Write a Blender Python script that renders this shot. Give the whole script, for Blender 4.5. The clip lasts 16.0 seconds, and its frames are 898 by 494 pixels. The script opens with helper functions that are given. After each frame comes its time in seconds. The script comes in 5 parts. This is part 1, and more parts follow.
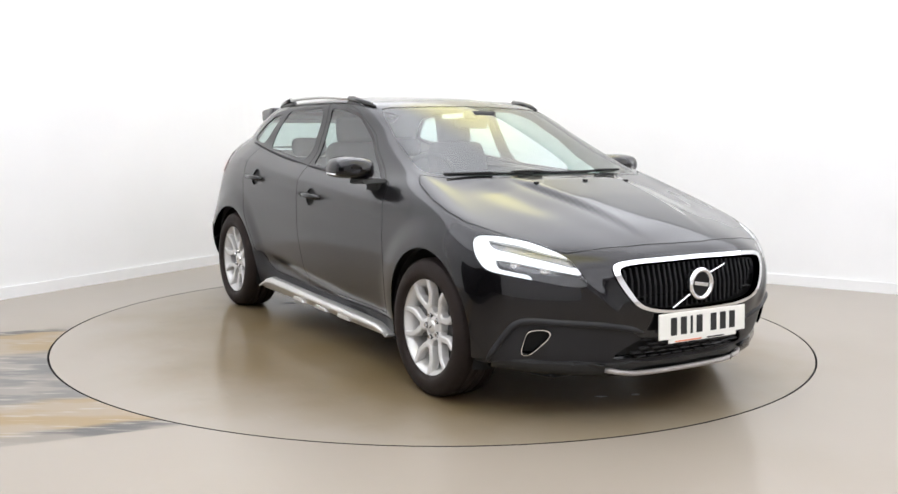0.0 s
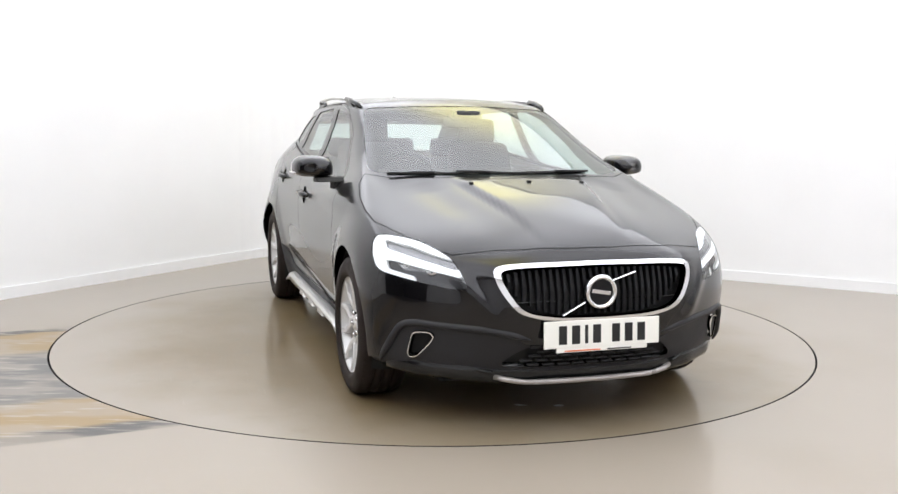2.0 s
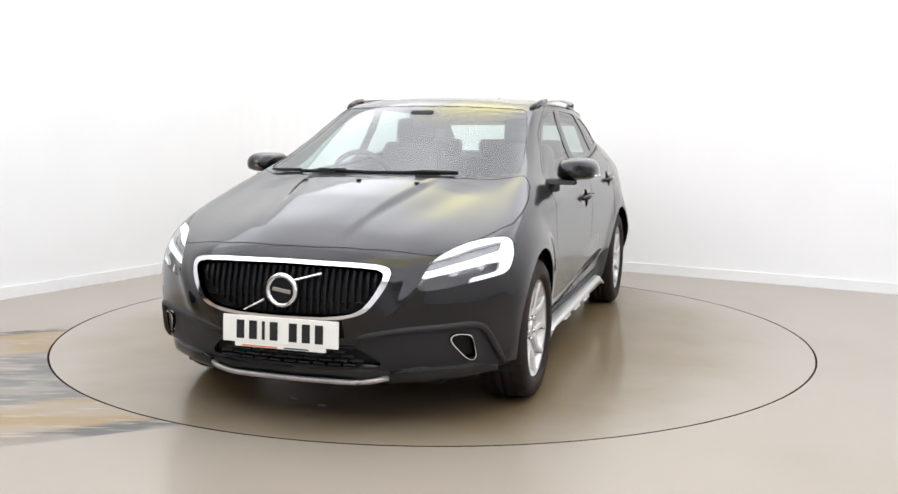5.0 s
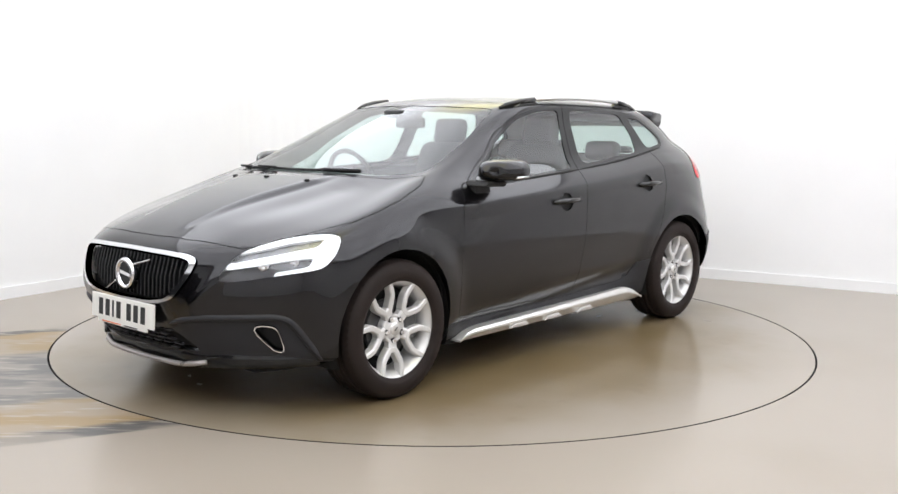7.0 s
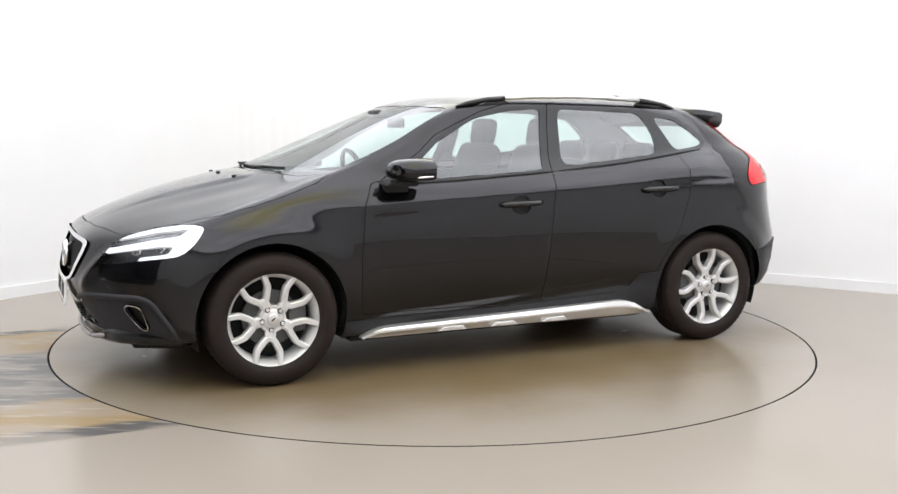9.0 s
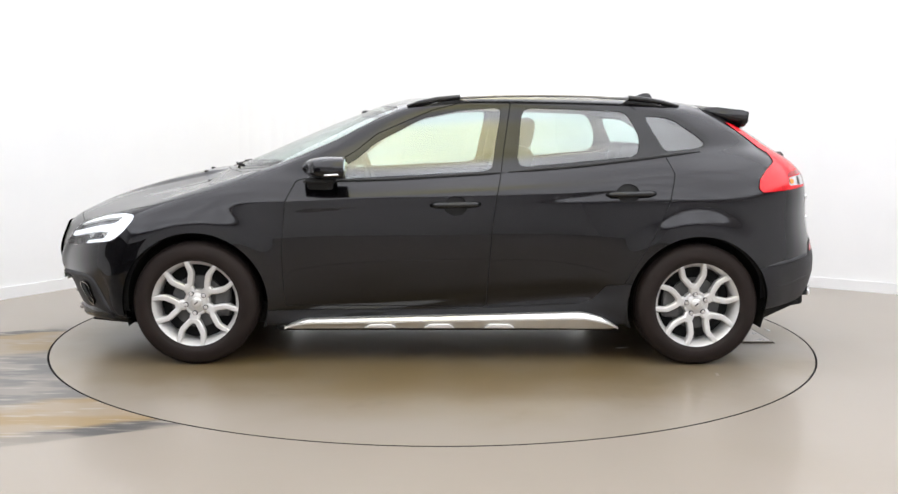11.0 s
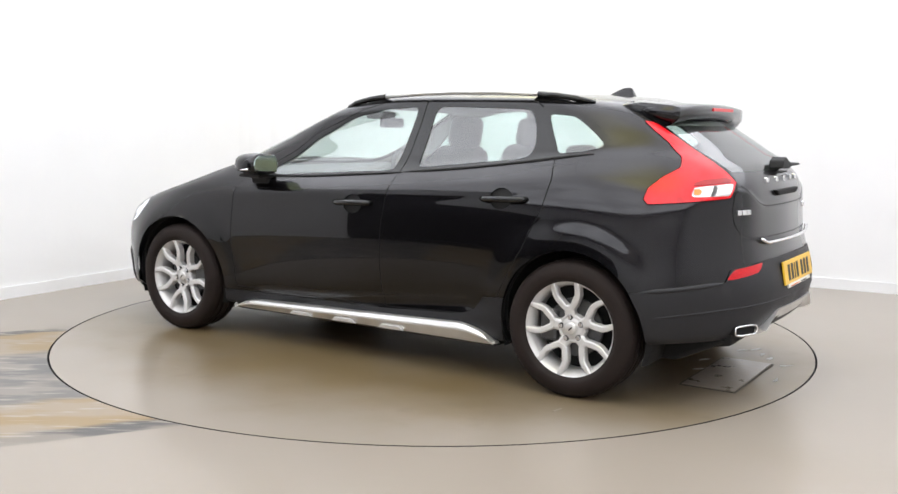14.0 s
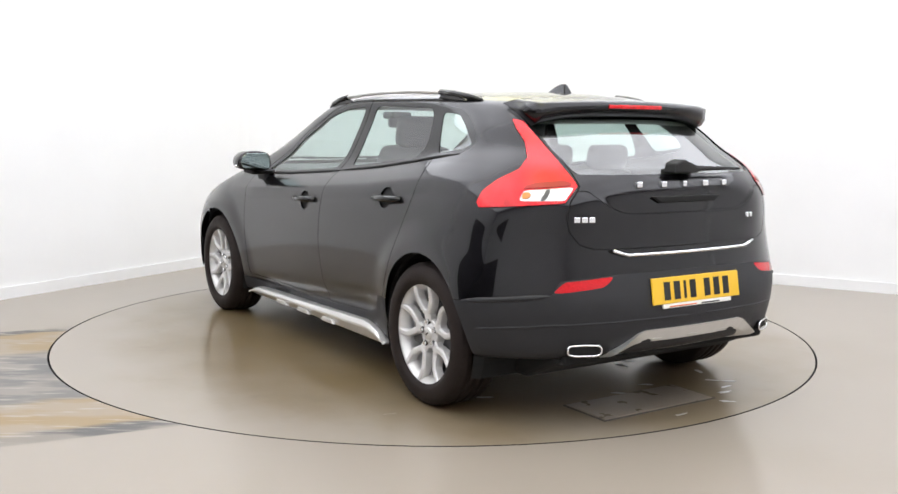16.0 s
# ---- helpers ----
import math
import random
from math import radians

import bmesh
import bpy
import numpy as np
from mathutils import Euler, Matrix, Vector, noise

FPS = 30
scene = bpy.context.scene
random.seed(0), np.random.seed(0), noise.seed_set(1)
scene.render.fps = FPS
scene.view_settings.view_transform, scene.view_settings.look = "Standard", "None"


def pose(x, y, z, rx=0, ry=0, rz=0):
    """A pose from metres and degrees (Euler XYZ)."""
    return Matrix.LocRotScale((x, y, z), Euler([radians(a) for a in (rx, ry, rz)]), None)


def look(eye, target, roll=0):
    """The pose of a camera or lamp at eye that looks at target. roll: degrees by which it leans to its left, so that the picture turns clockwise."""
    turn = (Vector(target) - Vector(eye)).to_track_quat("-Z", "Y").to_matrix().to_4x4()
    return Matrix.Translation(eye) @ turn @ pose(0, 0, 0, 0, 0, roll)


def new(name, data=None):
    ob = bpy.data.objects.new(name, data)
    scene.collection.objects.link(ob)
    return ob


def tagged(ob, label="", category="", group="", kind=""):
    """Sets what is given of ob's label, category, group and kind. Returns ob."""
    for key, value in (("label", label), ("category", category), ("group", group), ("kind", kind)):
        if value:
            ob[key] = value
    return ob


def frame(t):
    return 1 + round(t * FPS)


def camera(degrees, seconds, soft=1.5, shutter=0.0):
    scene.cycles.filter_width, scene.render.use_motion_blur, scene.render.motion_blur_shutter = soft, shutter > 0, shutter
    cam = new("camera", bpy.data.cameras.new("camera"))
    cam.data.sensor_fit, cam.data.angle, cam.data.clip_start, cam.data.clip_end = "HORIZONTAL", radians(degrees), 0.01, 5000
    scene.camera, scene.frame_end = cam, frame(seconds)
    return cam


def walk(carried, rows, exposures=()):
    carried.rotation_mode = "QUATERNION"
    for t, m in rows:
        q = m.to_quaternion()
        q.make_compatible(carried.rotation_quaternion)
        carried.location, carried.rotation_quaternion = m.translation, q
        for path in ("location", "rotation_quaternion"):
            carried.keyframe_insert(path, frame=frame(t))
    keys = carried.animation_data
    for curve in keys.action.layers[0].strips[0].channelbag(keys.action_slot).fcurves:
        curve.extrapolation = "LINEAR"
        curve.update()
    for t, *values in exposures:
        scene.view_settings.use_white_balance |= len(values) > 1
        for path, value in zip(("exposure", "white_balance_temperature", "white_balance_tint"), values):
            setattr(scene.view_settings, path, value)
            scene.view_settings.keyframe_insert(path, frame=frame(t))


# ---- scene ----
# ---------------------------------------------------------------- camera
cam = camera(50.2, 16.0)
EYE = (0.0, -5.892, 1.250)
SIGHT = (EYE[0] + 10 * math.sin(radians(0.817)) * math.cos(radians(7.113)),
         EYE[1] + 10 * math.cos(radians(0.817)) * math.cos(radians(7.113)),
         EYE[2] - 10 * math.sin(radians(7.113)))
walk(cam, [(0.0, look(EYE, SIGHT, 0.567)), (16.0, look(EYE, SIGHT, 0.567))],
     exposures=[(0.0, 0.0), (16.0, 0.0)])

# turntable heading over time: starts from rest, then turns evenly
TURN = [(0.0, -58.9), (0.5, -60.0), (1.0, -62.9), (1.5, -67.3), (2.0, -73.0), (2.5, -78.9), (3.0, -84.8),
        (3.5, -90.8), (4.0, -96.7), (4.5, -102.6), (5.5, -114.4), (6.5, -126.2), (7.0, -132.1), (7.5, -137.9),
        (8.0, -143.7), (8.5, -149.5), (9.0, -155.3), (10.0, -167.0), (11.0, -178.7), (11.5, -184.5),
        (12.0, -190.4), (12.5, -196.3), (13.0, -202.2), (13.5, -208.1), (14.0, -214.1), (14.5, -220.0),
        (15.0, -226.0), (15.5, -231.9), (16.0, -237.8)]

# ---------------------------------------------------------------- world
world = bpy.data.worlds.new("world")
scene.world = world
world.use_nodes = True
world.node_tree.nodes["Background"].inputs[0].default_value = (0.02, 0.02, 0.022, 1)
world.node_tree.nodes["Background"].inputs[1].default_value = 1.0


# ---------------------------------------------------------------- materials
def mat(name, color, rough=0.5, metal=0.0, coat=0.0, spec=0.5, var=0.0, scale=6.0, bump=0.0, bscale=200.0,
        rvar=0.0, emit=None, emit_power=0.0, trans=0.0, ior=1.45, alpha=1.0, coat_rough=0.03):
    """A surface with colour variation at two scales, uneven gloss and fine relief."""
    m = bpy.data.materials.new(name)
    m.use_nodes = True
    nt = m.node_tree
    b = nt.nodes["Principled BSDF"]
    b.inputs["Base Color"].default_value = (*color, 1)
    b.inputs["Roughness"].default_value = rough
    b.inputs["Metallic"].default_value = metal
    b.inputs["Coat Weight"].default_value = coat
    b.inputs["Coat Roughness"].default_value = coat_rough
    b.inputs["Coat IOR"].default_value = 1.5
    b.inputs["Specular IOR Level"].default_value = spec
    b.inputs["Transmission Weight"].default_value = trans
    b.inputs["IOR"].default_value = ior
    b.inputs["Alpha"].default_value = alpha
    if emit:
        b.inputs["Emission Color"].default_value = (*emit, 1)
        b.inputs["Emission Strength"].default_value = emit_power
    if var or bump or rvar:
        tc = nt.nodes.new("ShaderNodeTexCoord")
        n1 = nt.nodes.new("ShaderNodeTexNoise")
        n1.inputs["Scale"].default_value = scale
        n1.inputs["Detail"].default_value = 6
        nt.links.new(tc.outputs["Object"], n1.inputs["Vector"])
        n2 = nt.nodes.new("ShaderNodeTexNoise")
        n2.inputs["Scale"].default_value = bscale
        n2.inputs["Detail"].default_value = 3
        nt.links.new(tc.outputs["Object"], n2.inputs["Vector"])
        if var:
            mix = nt.nodes.new("ShaderNodeMath")
            mix.operation = "MULTIPLY_ADD"
            nt.links.new(n2.outputs["Fac"], mix.inputs[0])
            mix.inputs[1].default_value = 0.4
            nt.links.new(n1.outputs["Fac"], mix.inputs[2])
            ramp = nt.nodes.new("ShaderNodeMapRange")
            ramp.inputs["From Min"].default_value = 0.4
            ramp.inputs["From Max"].default_value = 1.0
            ramp.inputs["To Min"].default_value = 1 - var
            ramp.inputs["To Max"].default_value = 1 + var
            nt.links.new(mix.outputs[0], ramp.inputs["Value"])
            vm = nt.nodes.new("ShaderNodeVectorMath")
            vm.operation = "SCALE"
            vm.inputs[0].default_value = color
            nt.links.new(ramp.outputs[0], vm.inputs["Scale"])
            nt.links.new(vm.outputs[0], b.inputs["Base Color"])
        if rvar:
            rr = nt.nodes.new("ShaderNodeMapRange")
            rr.inputs["From Min"].default_value = 0.3
            rr.inputs["From Max"].default_value = 0.7
            rr.inputs["To Min"].default_value = max(0.0, rough - rvar)
            rr.inputs["To Max"].default_value = rough + rvar
            nt.links.new(n1.outputs["Fac"], rr.inputs["Value"])
            nt.links.new(rr.outputs[0], b.inputs["Roughness"])
        if bump:
            bp = nt.nodes.new("ShaderNodeBump")
            bp.inputs["Strength"].default_value = bump
            bp.inputs["Distance"].default_value = 0.002
            nt.links.new(n2.outputs["Fac"], bp.inputs["Height"])
            nt.links.new(bp.outputs["Normal"], b.inputs["Normal"])
    return m


def glass_mat(name, tint, rough=0.0, gloss=0.08):
    """Thin sheet glass: tinted see-through with mirror gloss by Fresnel."""
    m = bpy.data.materials.new(name)
    m.use_nodes = True
    nt = m.node_tree
    nt.nodes.remove(nt.nodes["Principled BSDF"])
    out = nt.nodes["Material Output"]
    tr = nt.nodes.new("ShaderNodeBsdfTransparent")
    tr.inputs[0].default_value = (*tint, 1)
    gl = nt.nodes.new("ShaderNodeBsdfGlossy")
    gl.inputs["Roughness"].default_value = rough
    lw = nt.nodes.new("ShaderNodeLayerWeight")
    lw.inputs["Blend"].default_value = 0.5
    up = nt.nodes.new("ShaderNodeMath")
    up.operation = "POWER"
    up.inputs[1].default_value = 5.0
    nt.links.new(lw.outputs["Facing"], up.inputs[0])
    fr = nt.nodes.new("ShaderNodeMath")
    fr.operation = "MULTIPLY_ADD"
    fr.inputs[1].default_value = 1.0 - gloss
    fr.inputs[2].default_value = gloss
    nt.links.new(up.outputs[0], fr.inputs[0])
    mix = nt.nodes.new("ShaderNodeMixShader")
    nt.links.new(fr.outputs[0], mix.inputs[0])
    nt.links.new(tr.outputs[0], mix.inputs[1])
    nt.links.new(gl.outputs[0], mix.inputs[2])
    nt.links.new(mix.outputs[0], out.inputs["Surface"])
    return m


def floor_mat(name, worn):
    """Worn grey-beige epoxy: broad dust stains, fine scratches, uneven gloss, and a scuffed drive-in lane with old tan
    tape; the disc has the car's shade painted in place of the lane.
    """
    m = mat(name, (0.285, 0.246, 0.207), rough=0.42, coat=0.5, coat_rough=0.16, spec=0.35)
    nt = m.node_tree
    b = nt.nodes["Principled BSDF"]
    rgb = nt.nodes.new("ShaderNodeRGB")
    rgb.outputs[0].default_value = b.inputs["Base Color"].default_value
    base = rgb.outputs[0]
    tc = nt.nodes.new("ShaderNodeTexCoord")

    def noise_at(scale, detail, stretch=(1, 1, 1)):
        mp = nt.nodes.new("ShaderNodeMapping")
        mp.inputs["Rotation"].default_value = (0, 0, radians(-24))
        mp.inputs["Scale"].default_value = stretch
        nt.links.new(tc.outputs["Object"], mp.inputs["Vector"])
        n = nt.nodes.new("ShaderNodeTexNoise")
        n.inputs["Scale"].default_value = scale
        n.inputs["Detail"].default_value = detail
        nt.links.new(mp.outputs[0], n.inputs["Vector"])
        return n.outputs["Fac"]

    def calc(op, a, v, c=None):
        n = nt.nodes.new("ShaderNodeMath")
        n.operation = op
        for k, q in enumerate((a, v, c)):
            if q is None:
                continue
            if isinstance(q, (int, float)):
                n.inputs[k].default_value = q
            else:
                nt.links.new(q, n.inputs[k])
        return n.outputs[0]

    def blend(fac, a, col):
        n = nt.nodes.new("ShaderNodeMix")
        n.data_type = "RGBA"
        nt.links.new(fac, n.inputs["Factor"])
        nt.links.new(a, n.inputs["A"])
        if isinstance(col, tuple):
            n.inputs["B"].default_value = (*col, 1)
        else:
            nt.links.new(col, n.inputs["B"])
        return n.outputs["Result"]

    def step(v, lo, hi, top=1.0):
        n = nt.nodes.new("ShaderNodeMapRange")
        n.interpolation_type = "SMOOTHSTEP"
        nt.links.new(v, n.inputs["Value"])
        n.inputs["From Min"].default_value, n.inputs["From Max"].default_value = lo, hi
        n.inputs["To Min"].default_value, n.inputs["To Max"].default_value = 0.0, top
        return n.outputs[0]
    col = base
    if worn:
        sep = nt.nodes.new("ShaderNodeSeparateXYZ")
        nt.links.new(tc.outputs["Object"], sep.inputs[0])
        x, y = sep.outputs[0], sep.outputs[1]
        across = calc("ADD", calc("MULTIPLY", x, 0.41), calc("MULTIPLY", y, -0.91))
        jit = calc("MULTIPLY_ADD", noise_at(5.0, 6, (0.5, 2.0, 1)), 0.16, -0.08)
        s = calc("ADD", across, jit)
        ramp = nt.nodes.new("ShaderNodeValToRGB")
        ramp.color_ramp.interpolation = "LINEAR"
        lin = nt.nodes.new("ShaderNodeMapRange")
        nt.links.new(s, lin.inputs["Value"])
        lin.inputs["From Min"].default_value, lin.inputs["From Max"].default_value = -1.0, 1.5
        nt.links.new(lin.outputs[0], ramp.inputs["Fac"])
        tan, grey, dark = (0.255, 0.175, 0.080, 1), (0.105, 0.103, 0.104, 1), (0.04, 0.041, 0.044, 1)
        el = ramp.color_ramp.elements
        el[0].position, el[0].color = 0.0, dark
        el[1].position, el[1].color = 1.0, dark
        for p, c in ((0.075, dark), (0.095, tan), (0.285, tan), (0.315, grey), (0.70, grey), (0.725, tan), (0.885, tan), (0.905, dark)):
            e = el.new(p)
            e.color = c
        lane = calc("MULTIPLY", calc("MULTIPLY", step(across, -0.905, -0.885), calc("SUBTRACT", 1.0, step(across, 1.365, 1.385))), calc("SUBTRACT", 1.0, step(x, -0.6, -0.4)))
        scuff = step(noise_at(3.2, 9, (0.55, 1.7, 1)), 0.36, 0.56, 1.0)
        col = blend(calc("MULTIPLY", lane, calc("MAXIMUM", scuff, 0.42)), col, ramp.outputs["Color"])
        nt.links.new(calc("MULTIPLY_ADD", lane, -0.35, 0.5), b.inputs["Coat Weight"])
        streak = step(noise_at(12.0, 9, (0.3, 2.4, 1)), 0.55, 0.66, 0.75)
        col = blend(calc("MULTIPLY", lane, streak), col, (0.34, 0.31, 0.27))
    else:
        # brown shade of the car painted over the middle of the disc, mottled
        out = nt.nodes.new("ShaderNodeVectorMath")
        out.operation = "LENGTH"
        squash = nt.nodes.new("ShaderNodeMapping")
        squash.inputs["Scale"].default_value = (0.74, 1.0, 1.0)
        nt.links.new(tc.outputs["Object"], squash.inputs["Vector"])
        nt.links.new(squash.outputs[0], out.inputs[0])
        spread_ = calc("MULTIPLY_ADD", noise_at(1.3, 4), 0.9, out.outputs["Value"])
        car_shade = calc("SUBTRACT", 1.0, step(spread_, 1.7, 2.6))
        col = blend(calc("MULTIPLY", car_shade, 0.95), col, (0.150, 0.104, 0.044))
        col = blend(calc("MULTIPLY", car_shade, step(noise_at(7.0, 7), 0.55, 0.75, 0.45)), col, (0.13, 0.10, 0.06))
    # dull brown dust, cloudy at two scales, and fine scratches
    col = blend(step(noise_at(1.7, 2), 0.35, 0.75, 0.22), col, (0.28, 0.25, 0.21))
    col = blend(step(noise_at(0.7, 2), 0.45, 0.85, 0.35), col, (0.19, 0.150, 0.095))
    col = blend(step(noise_at(60.0, 3, (0.08, 3.0, 1)), 0.60, 0.80, 0.16), col, (0.40, 0.38, 0.35))
    nt.links.new(col, b.inputs["Base Color"])
    uneven = calc("MULTIPLY_ADD", noise_at(2.3, 2), 0.14, 0.09)
    nt.links.new(uneven, b.inputs["Coat Roughness"])
    return m


M_WALL = mat("white_wall_paint", (0.81, 0.81, 0.81), 0.6, var=0.02, scale=2.0, bump=0.05, bscale=150)
M_DARK_WALL = mat("black_drape", (0.012, 0.012, 0.013), 0.9, var=0.2, scale=3.0)
M_SKIRT = mat("white_skirting_paint", (0.80, 0.80, 0.80), 0.4, var=0.03, scale=4.0)
M_FLOOR = floor_mat("epoxy_floor", True)
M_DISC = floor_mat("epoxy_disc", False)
M_PIT = mat("black_pit_steel", (0.008, 0.008, 0.008), 0.9, var=0.1)
M_HATCH = mat("scuffed_hatch_paint", (0.255, 0.215, 0.168), 0.34, coat=0.65, coat_rough=0.24, spec=0.6, var=0.25, scale=9, bump=0.15, bscale=60, rvar=0.1)
M_CHIP = mat("bare_screed", (0.52, 0.51, 0.49), 0.5, var=0.2, scale=40)
M_PAINT = mat("black_metallic_paint", (0.0078, 0.0072, 0.0086), 0.36, metal=0.85, coat=0.88, coat_rough=0.022, spec=0.05,
              var=0.15, scale=900.0, bscale=2500)
M_CLAD = mat("matte_dark_plastic", (0.021, 0.021, 0.0235), 0.5, spec=0.35, var=0.15, scale=8, bump=0.12, bscale=900, rvar=0.06)
M_SLAT = mat("black_grille_plastic", (0.007, 0.007, 0.008), 0.4, spec=0.25, var=0.15, scale=20)
M_SEAM = mat("dirty_seam", (0.07, 0.062, 0.05), 0.7, var=0.3, scale=20)
M_REFL = mat("grey_lamp_reflector", (0.20, 0.20, 0.21), 0.25, metal=0.6, var=0.35, scale=25)
M_GLOSSBLK = mat("gloss_black_plastic", (0.008, 0.008, 0.008), 0.12, var=0.1, scale=5)
M_BLACK = mat("black_rubber", (0.012, 0.012, 0.012), 0.7, var=0.2, scale=12, bump=0.1, bscale=400)
M_INNER = mat("underbody_black", (0.006, 0.006, 0.006), 0.85, var=0.2, scale=4)
M_TYRE = mat("tyre_rubber", (0.019, 0.0135, 0.012), 0.6, spec=0.2, var=0.25, scale=14, bump=0.15, bscale=300, rvar=0.1)
M_ALLOY = mat("silver_alloy", (0.66, 0.65, 0.64), 0.36, metal=0.35, var=0.06, scale=20, bscale=600, rvar=0.05)
M_STEEL = mat("brake_steel", (0.10, 0.10, 0.10), 0.5, metal=0.5, var=0.2, scale=30)
M_CHROME = mat("chrome", (0.82, 0.82, 0.83), 0.08, metal=1.0, var=0.03, scale=10)
M_SKID = mat("scuffed_silver_plastic", (0.40, 0.375, 0.36), 0.35, metal=0.6, var=0.2, scale=18, rvar=0.08)
# mirror colour darkened to stand for the dark interior it should reflect
M_MIRROR = mat("darkened_mirror", (0.30, 0.36, 0.35), 0.03, metal=1.0, var=0.02, scale=4)
M_SATIN = mat("satin_silver", (0.74, 0.73, 0.71), 0.3, metal=0.75, var=0.06, scale=12, bscale=500)
M_GLASS = glass_mat("tinted_glass", (0.84, 0.93, 0.90), gloss=0.12)
M_REARGLASS = glass_mat("tinted_rear_glass", (0.78, 0.88, 0.85), gloss=0.22)
M_LENS = glass_mat("clear_lens", (0.93, 0.94, 0.95))
M_BOWL = mat("dark_chrome_bowl", (0.10, 0.10, 0.105), 0.22, metal=0.6, var=0.5, scale=45)
M_SIDEGLASS = glass_mat("tinted_side_glass", (0.76, 0.90, 0.865), gloss=0.17)
M_DRL = mat("white_light_guide", (0.85, 0.87, 0.9), 0.3, emit=(0.95, 0.97, 1.0), emit_power=0.5)
M_RED = mat("red_lens", (0.66, 0.007, 0.013), 0.25, coat=0.6, spec=0.2, var=0.35, scale=22, bscale=300)
M_REDGLOW = mat("red_reflector", (0.52, 0.010, 0.016), 0.2, coat=0.4, spec=0.2, var=0.3, scale=200, bscale=500)
M_CLEARLAMP = mat("clear_lamp_bowl", (0.62, 0.61, 0.60), 0.2, metal=0.5, var=0.2, scale=30)
M_AMBER = mat("amber_bulb", (0.65, 0.22, 0.03), 0.25, coat=0.5, var=0.1)
M_TAILDARK = mat("deep_red_lens", (0.34, 0.004, 0.008), 0.2, coat=0.7, spec=0.2, var=0.2, scale=22)
M_PLATEW = mat("white_plate", (0.80, 0.79, 0.74), 0.35, var=0.03, scale=10)
M_PLATEY = mat("yellow_plate", (0.78, 0.47, 0.03), 0.35, var=0.05, scale=10)
M_PRINT = mat("black_print", (0.01, 0.01, 0.01), 0.5, var=0.05)
M_PRINTRED = mat("orange_print", (0.65, 0.16, 0.06), 0.5, var=0.05)
M_SEAT = mat("charcoal_seat_cloth", (0.022, 0.022, 0.024), 0.75, var=0.2, scale=12, bscale=40)
M_DASH = mat("charcoal_dashboard_plastic", (0.025, 0.025, 0.026), 0.55, var=0.15, scale=20, bump=0.2, bscale=800)
M_HEADLINER = mat("pale_headliner", (0.50, 0.48, 0.44), 0.85, var=0.05, scale=12)
M_LAMPHOUSE = mat("lamp_housing", (0.7, 0.7, 0.7), 0.4, var=0.03)
M_COOL = mat("cool_tube_glow", (0.9, 0.9, 0.9), 0.5, emit=(0.945, 0.96, 1.0), emit_power=2.35)


def mixed_glow(m):
    """Mixed lamps behind one diffuser: yellowish round two of them, cool elsewhere."""
    nt = m.node_tree
    b = nt.nodes["Principled BSDF"]
    geo = nt.nodes.new("ShaderNodeNewGeometry")
    total = None
    for x, y, r in ((0.2, -2.7, 1.5), (0.5, 2.3, 1.2)):
        d = nt.nodes.new("ShaderNodeVectorMath")
        d.operation = "DISTANCE"
        d.inputs[1].default_value = (x, y, 3.4)
        nt.links.new(geo.outputs["Position"], d.inputs[0])
        f = nt.nodes.new("ShaderNodeMapRange")
        f.interpolation_type = "SMOOTHSTEP"
        f.inputs["From Min"].default_value, f.inputs["From Max"].default_value = 0.2, r
        f.inputs["To Min"].default_value, f.inputs["To Max"].default_value = 1.0, 0.0
        nt.links.new(d.outputs["Value"], f.inputs["Value"])
        if total is None:
            total = f.outputs[0]
        else:
            add = nt.nodes.new("ShaderNodeMath")
            add.operation = "MAXIMUM"
            nt.links.new(total, add.inputs[0])
            nt.links.new(f.outputs[0], add.inputs[1])
            total = add.outputs[0]
    mix = nt.nodes.new("ShaderNodeMix")
    mix.data_type = "RGBA"
    mix.inputs["A"].default_value = (0.93, 0.955, 1.03, 1)
    mix.inputs["B"].default_value = (1.22, 1.15, 0.60, 1)
    nt.links.new(total, mix.inputs["Factor"])
    nt.links.new(mix.outputs["Result"], b.inputs["Emission Color"])
    # each diffuser is brighter under its lamps than towards its frame
    tc = nt.nodes.new("ShaderNodeTexCoord")
    far = nt.nodes.new("ShaderNodeVectorMath")
    far.operation = "LENGTH"
    nt.links.new(tc.outputs["Object"], far.inputs[0])
    fall = nt.nodes.new("ShaderNodeMapRange")
    fall.interpolation_type = "SMOOTHSTEP"
    fall.inputs["From Min"].default_value, fall.inputs["From Max"].default_value = 0.15, 1.05
    fall.inputs["To Min"].default_value, fall.inputs["To Max"].default_value = 2.80, 1.98
    nt.links.new(far.outputs["Value"], fall.inputs["Value"])
    nt.links.new(fall.outputs[0], b.inputs["Emission Strength"])


mixed_glow(M_COOL)


# ---------------------------------------------------------------- mesh helpers
def mesh_from(name, verts, faces, smooth=True):
    me = bpy.data.meshes.new(name)
    me.from_pydata([tuple(v) for v in verts], [], [tuple(f) for f in faces])
    me.validate()
    me.update()
    if smooth:
        me.polygons.foreach_set("use_smooth", [True] * len(me.polygons))
    return me


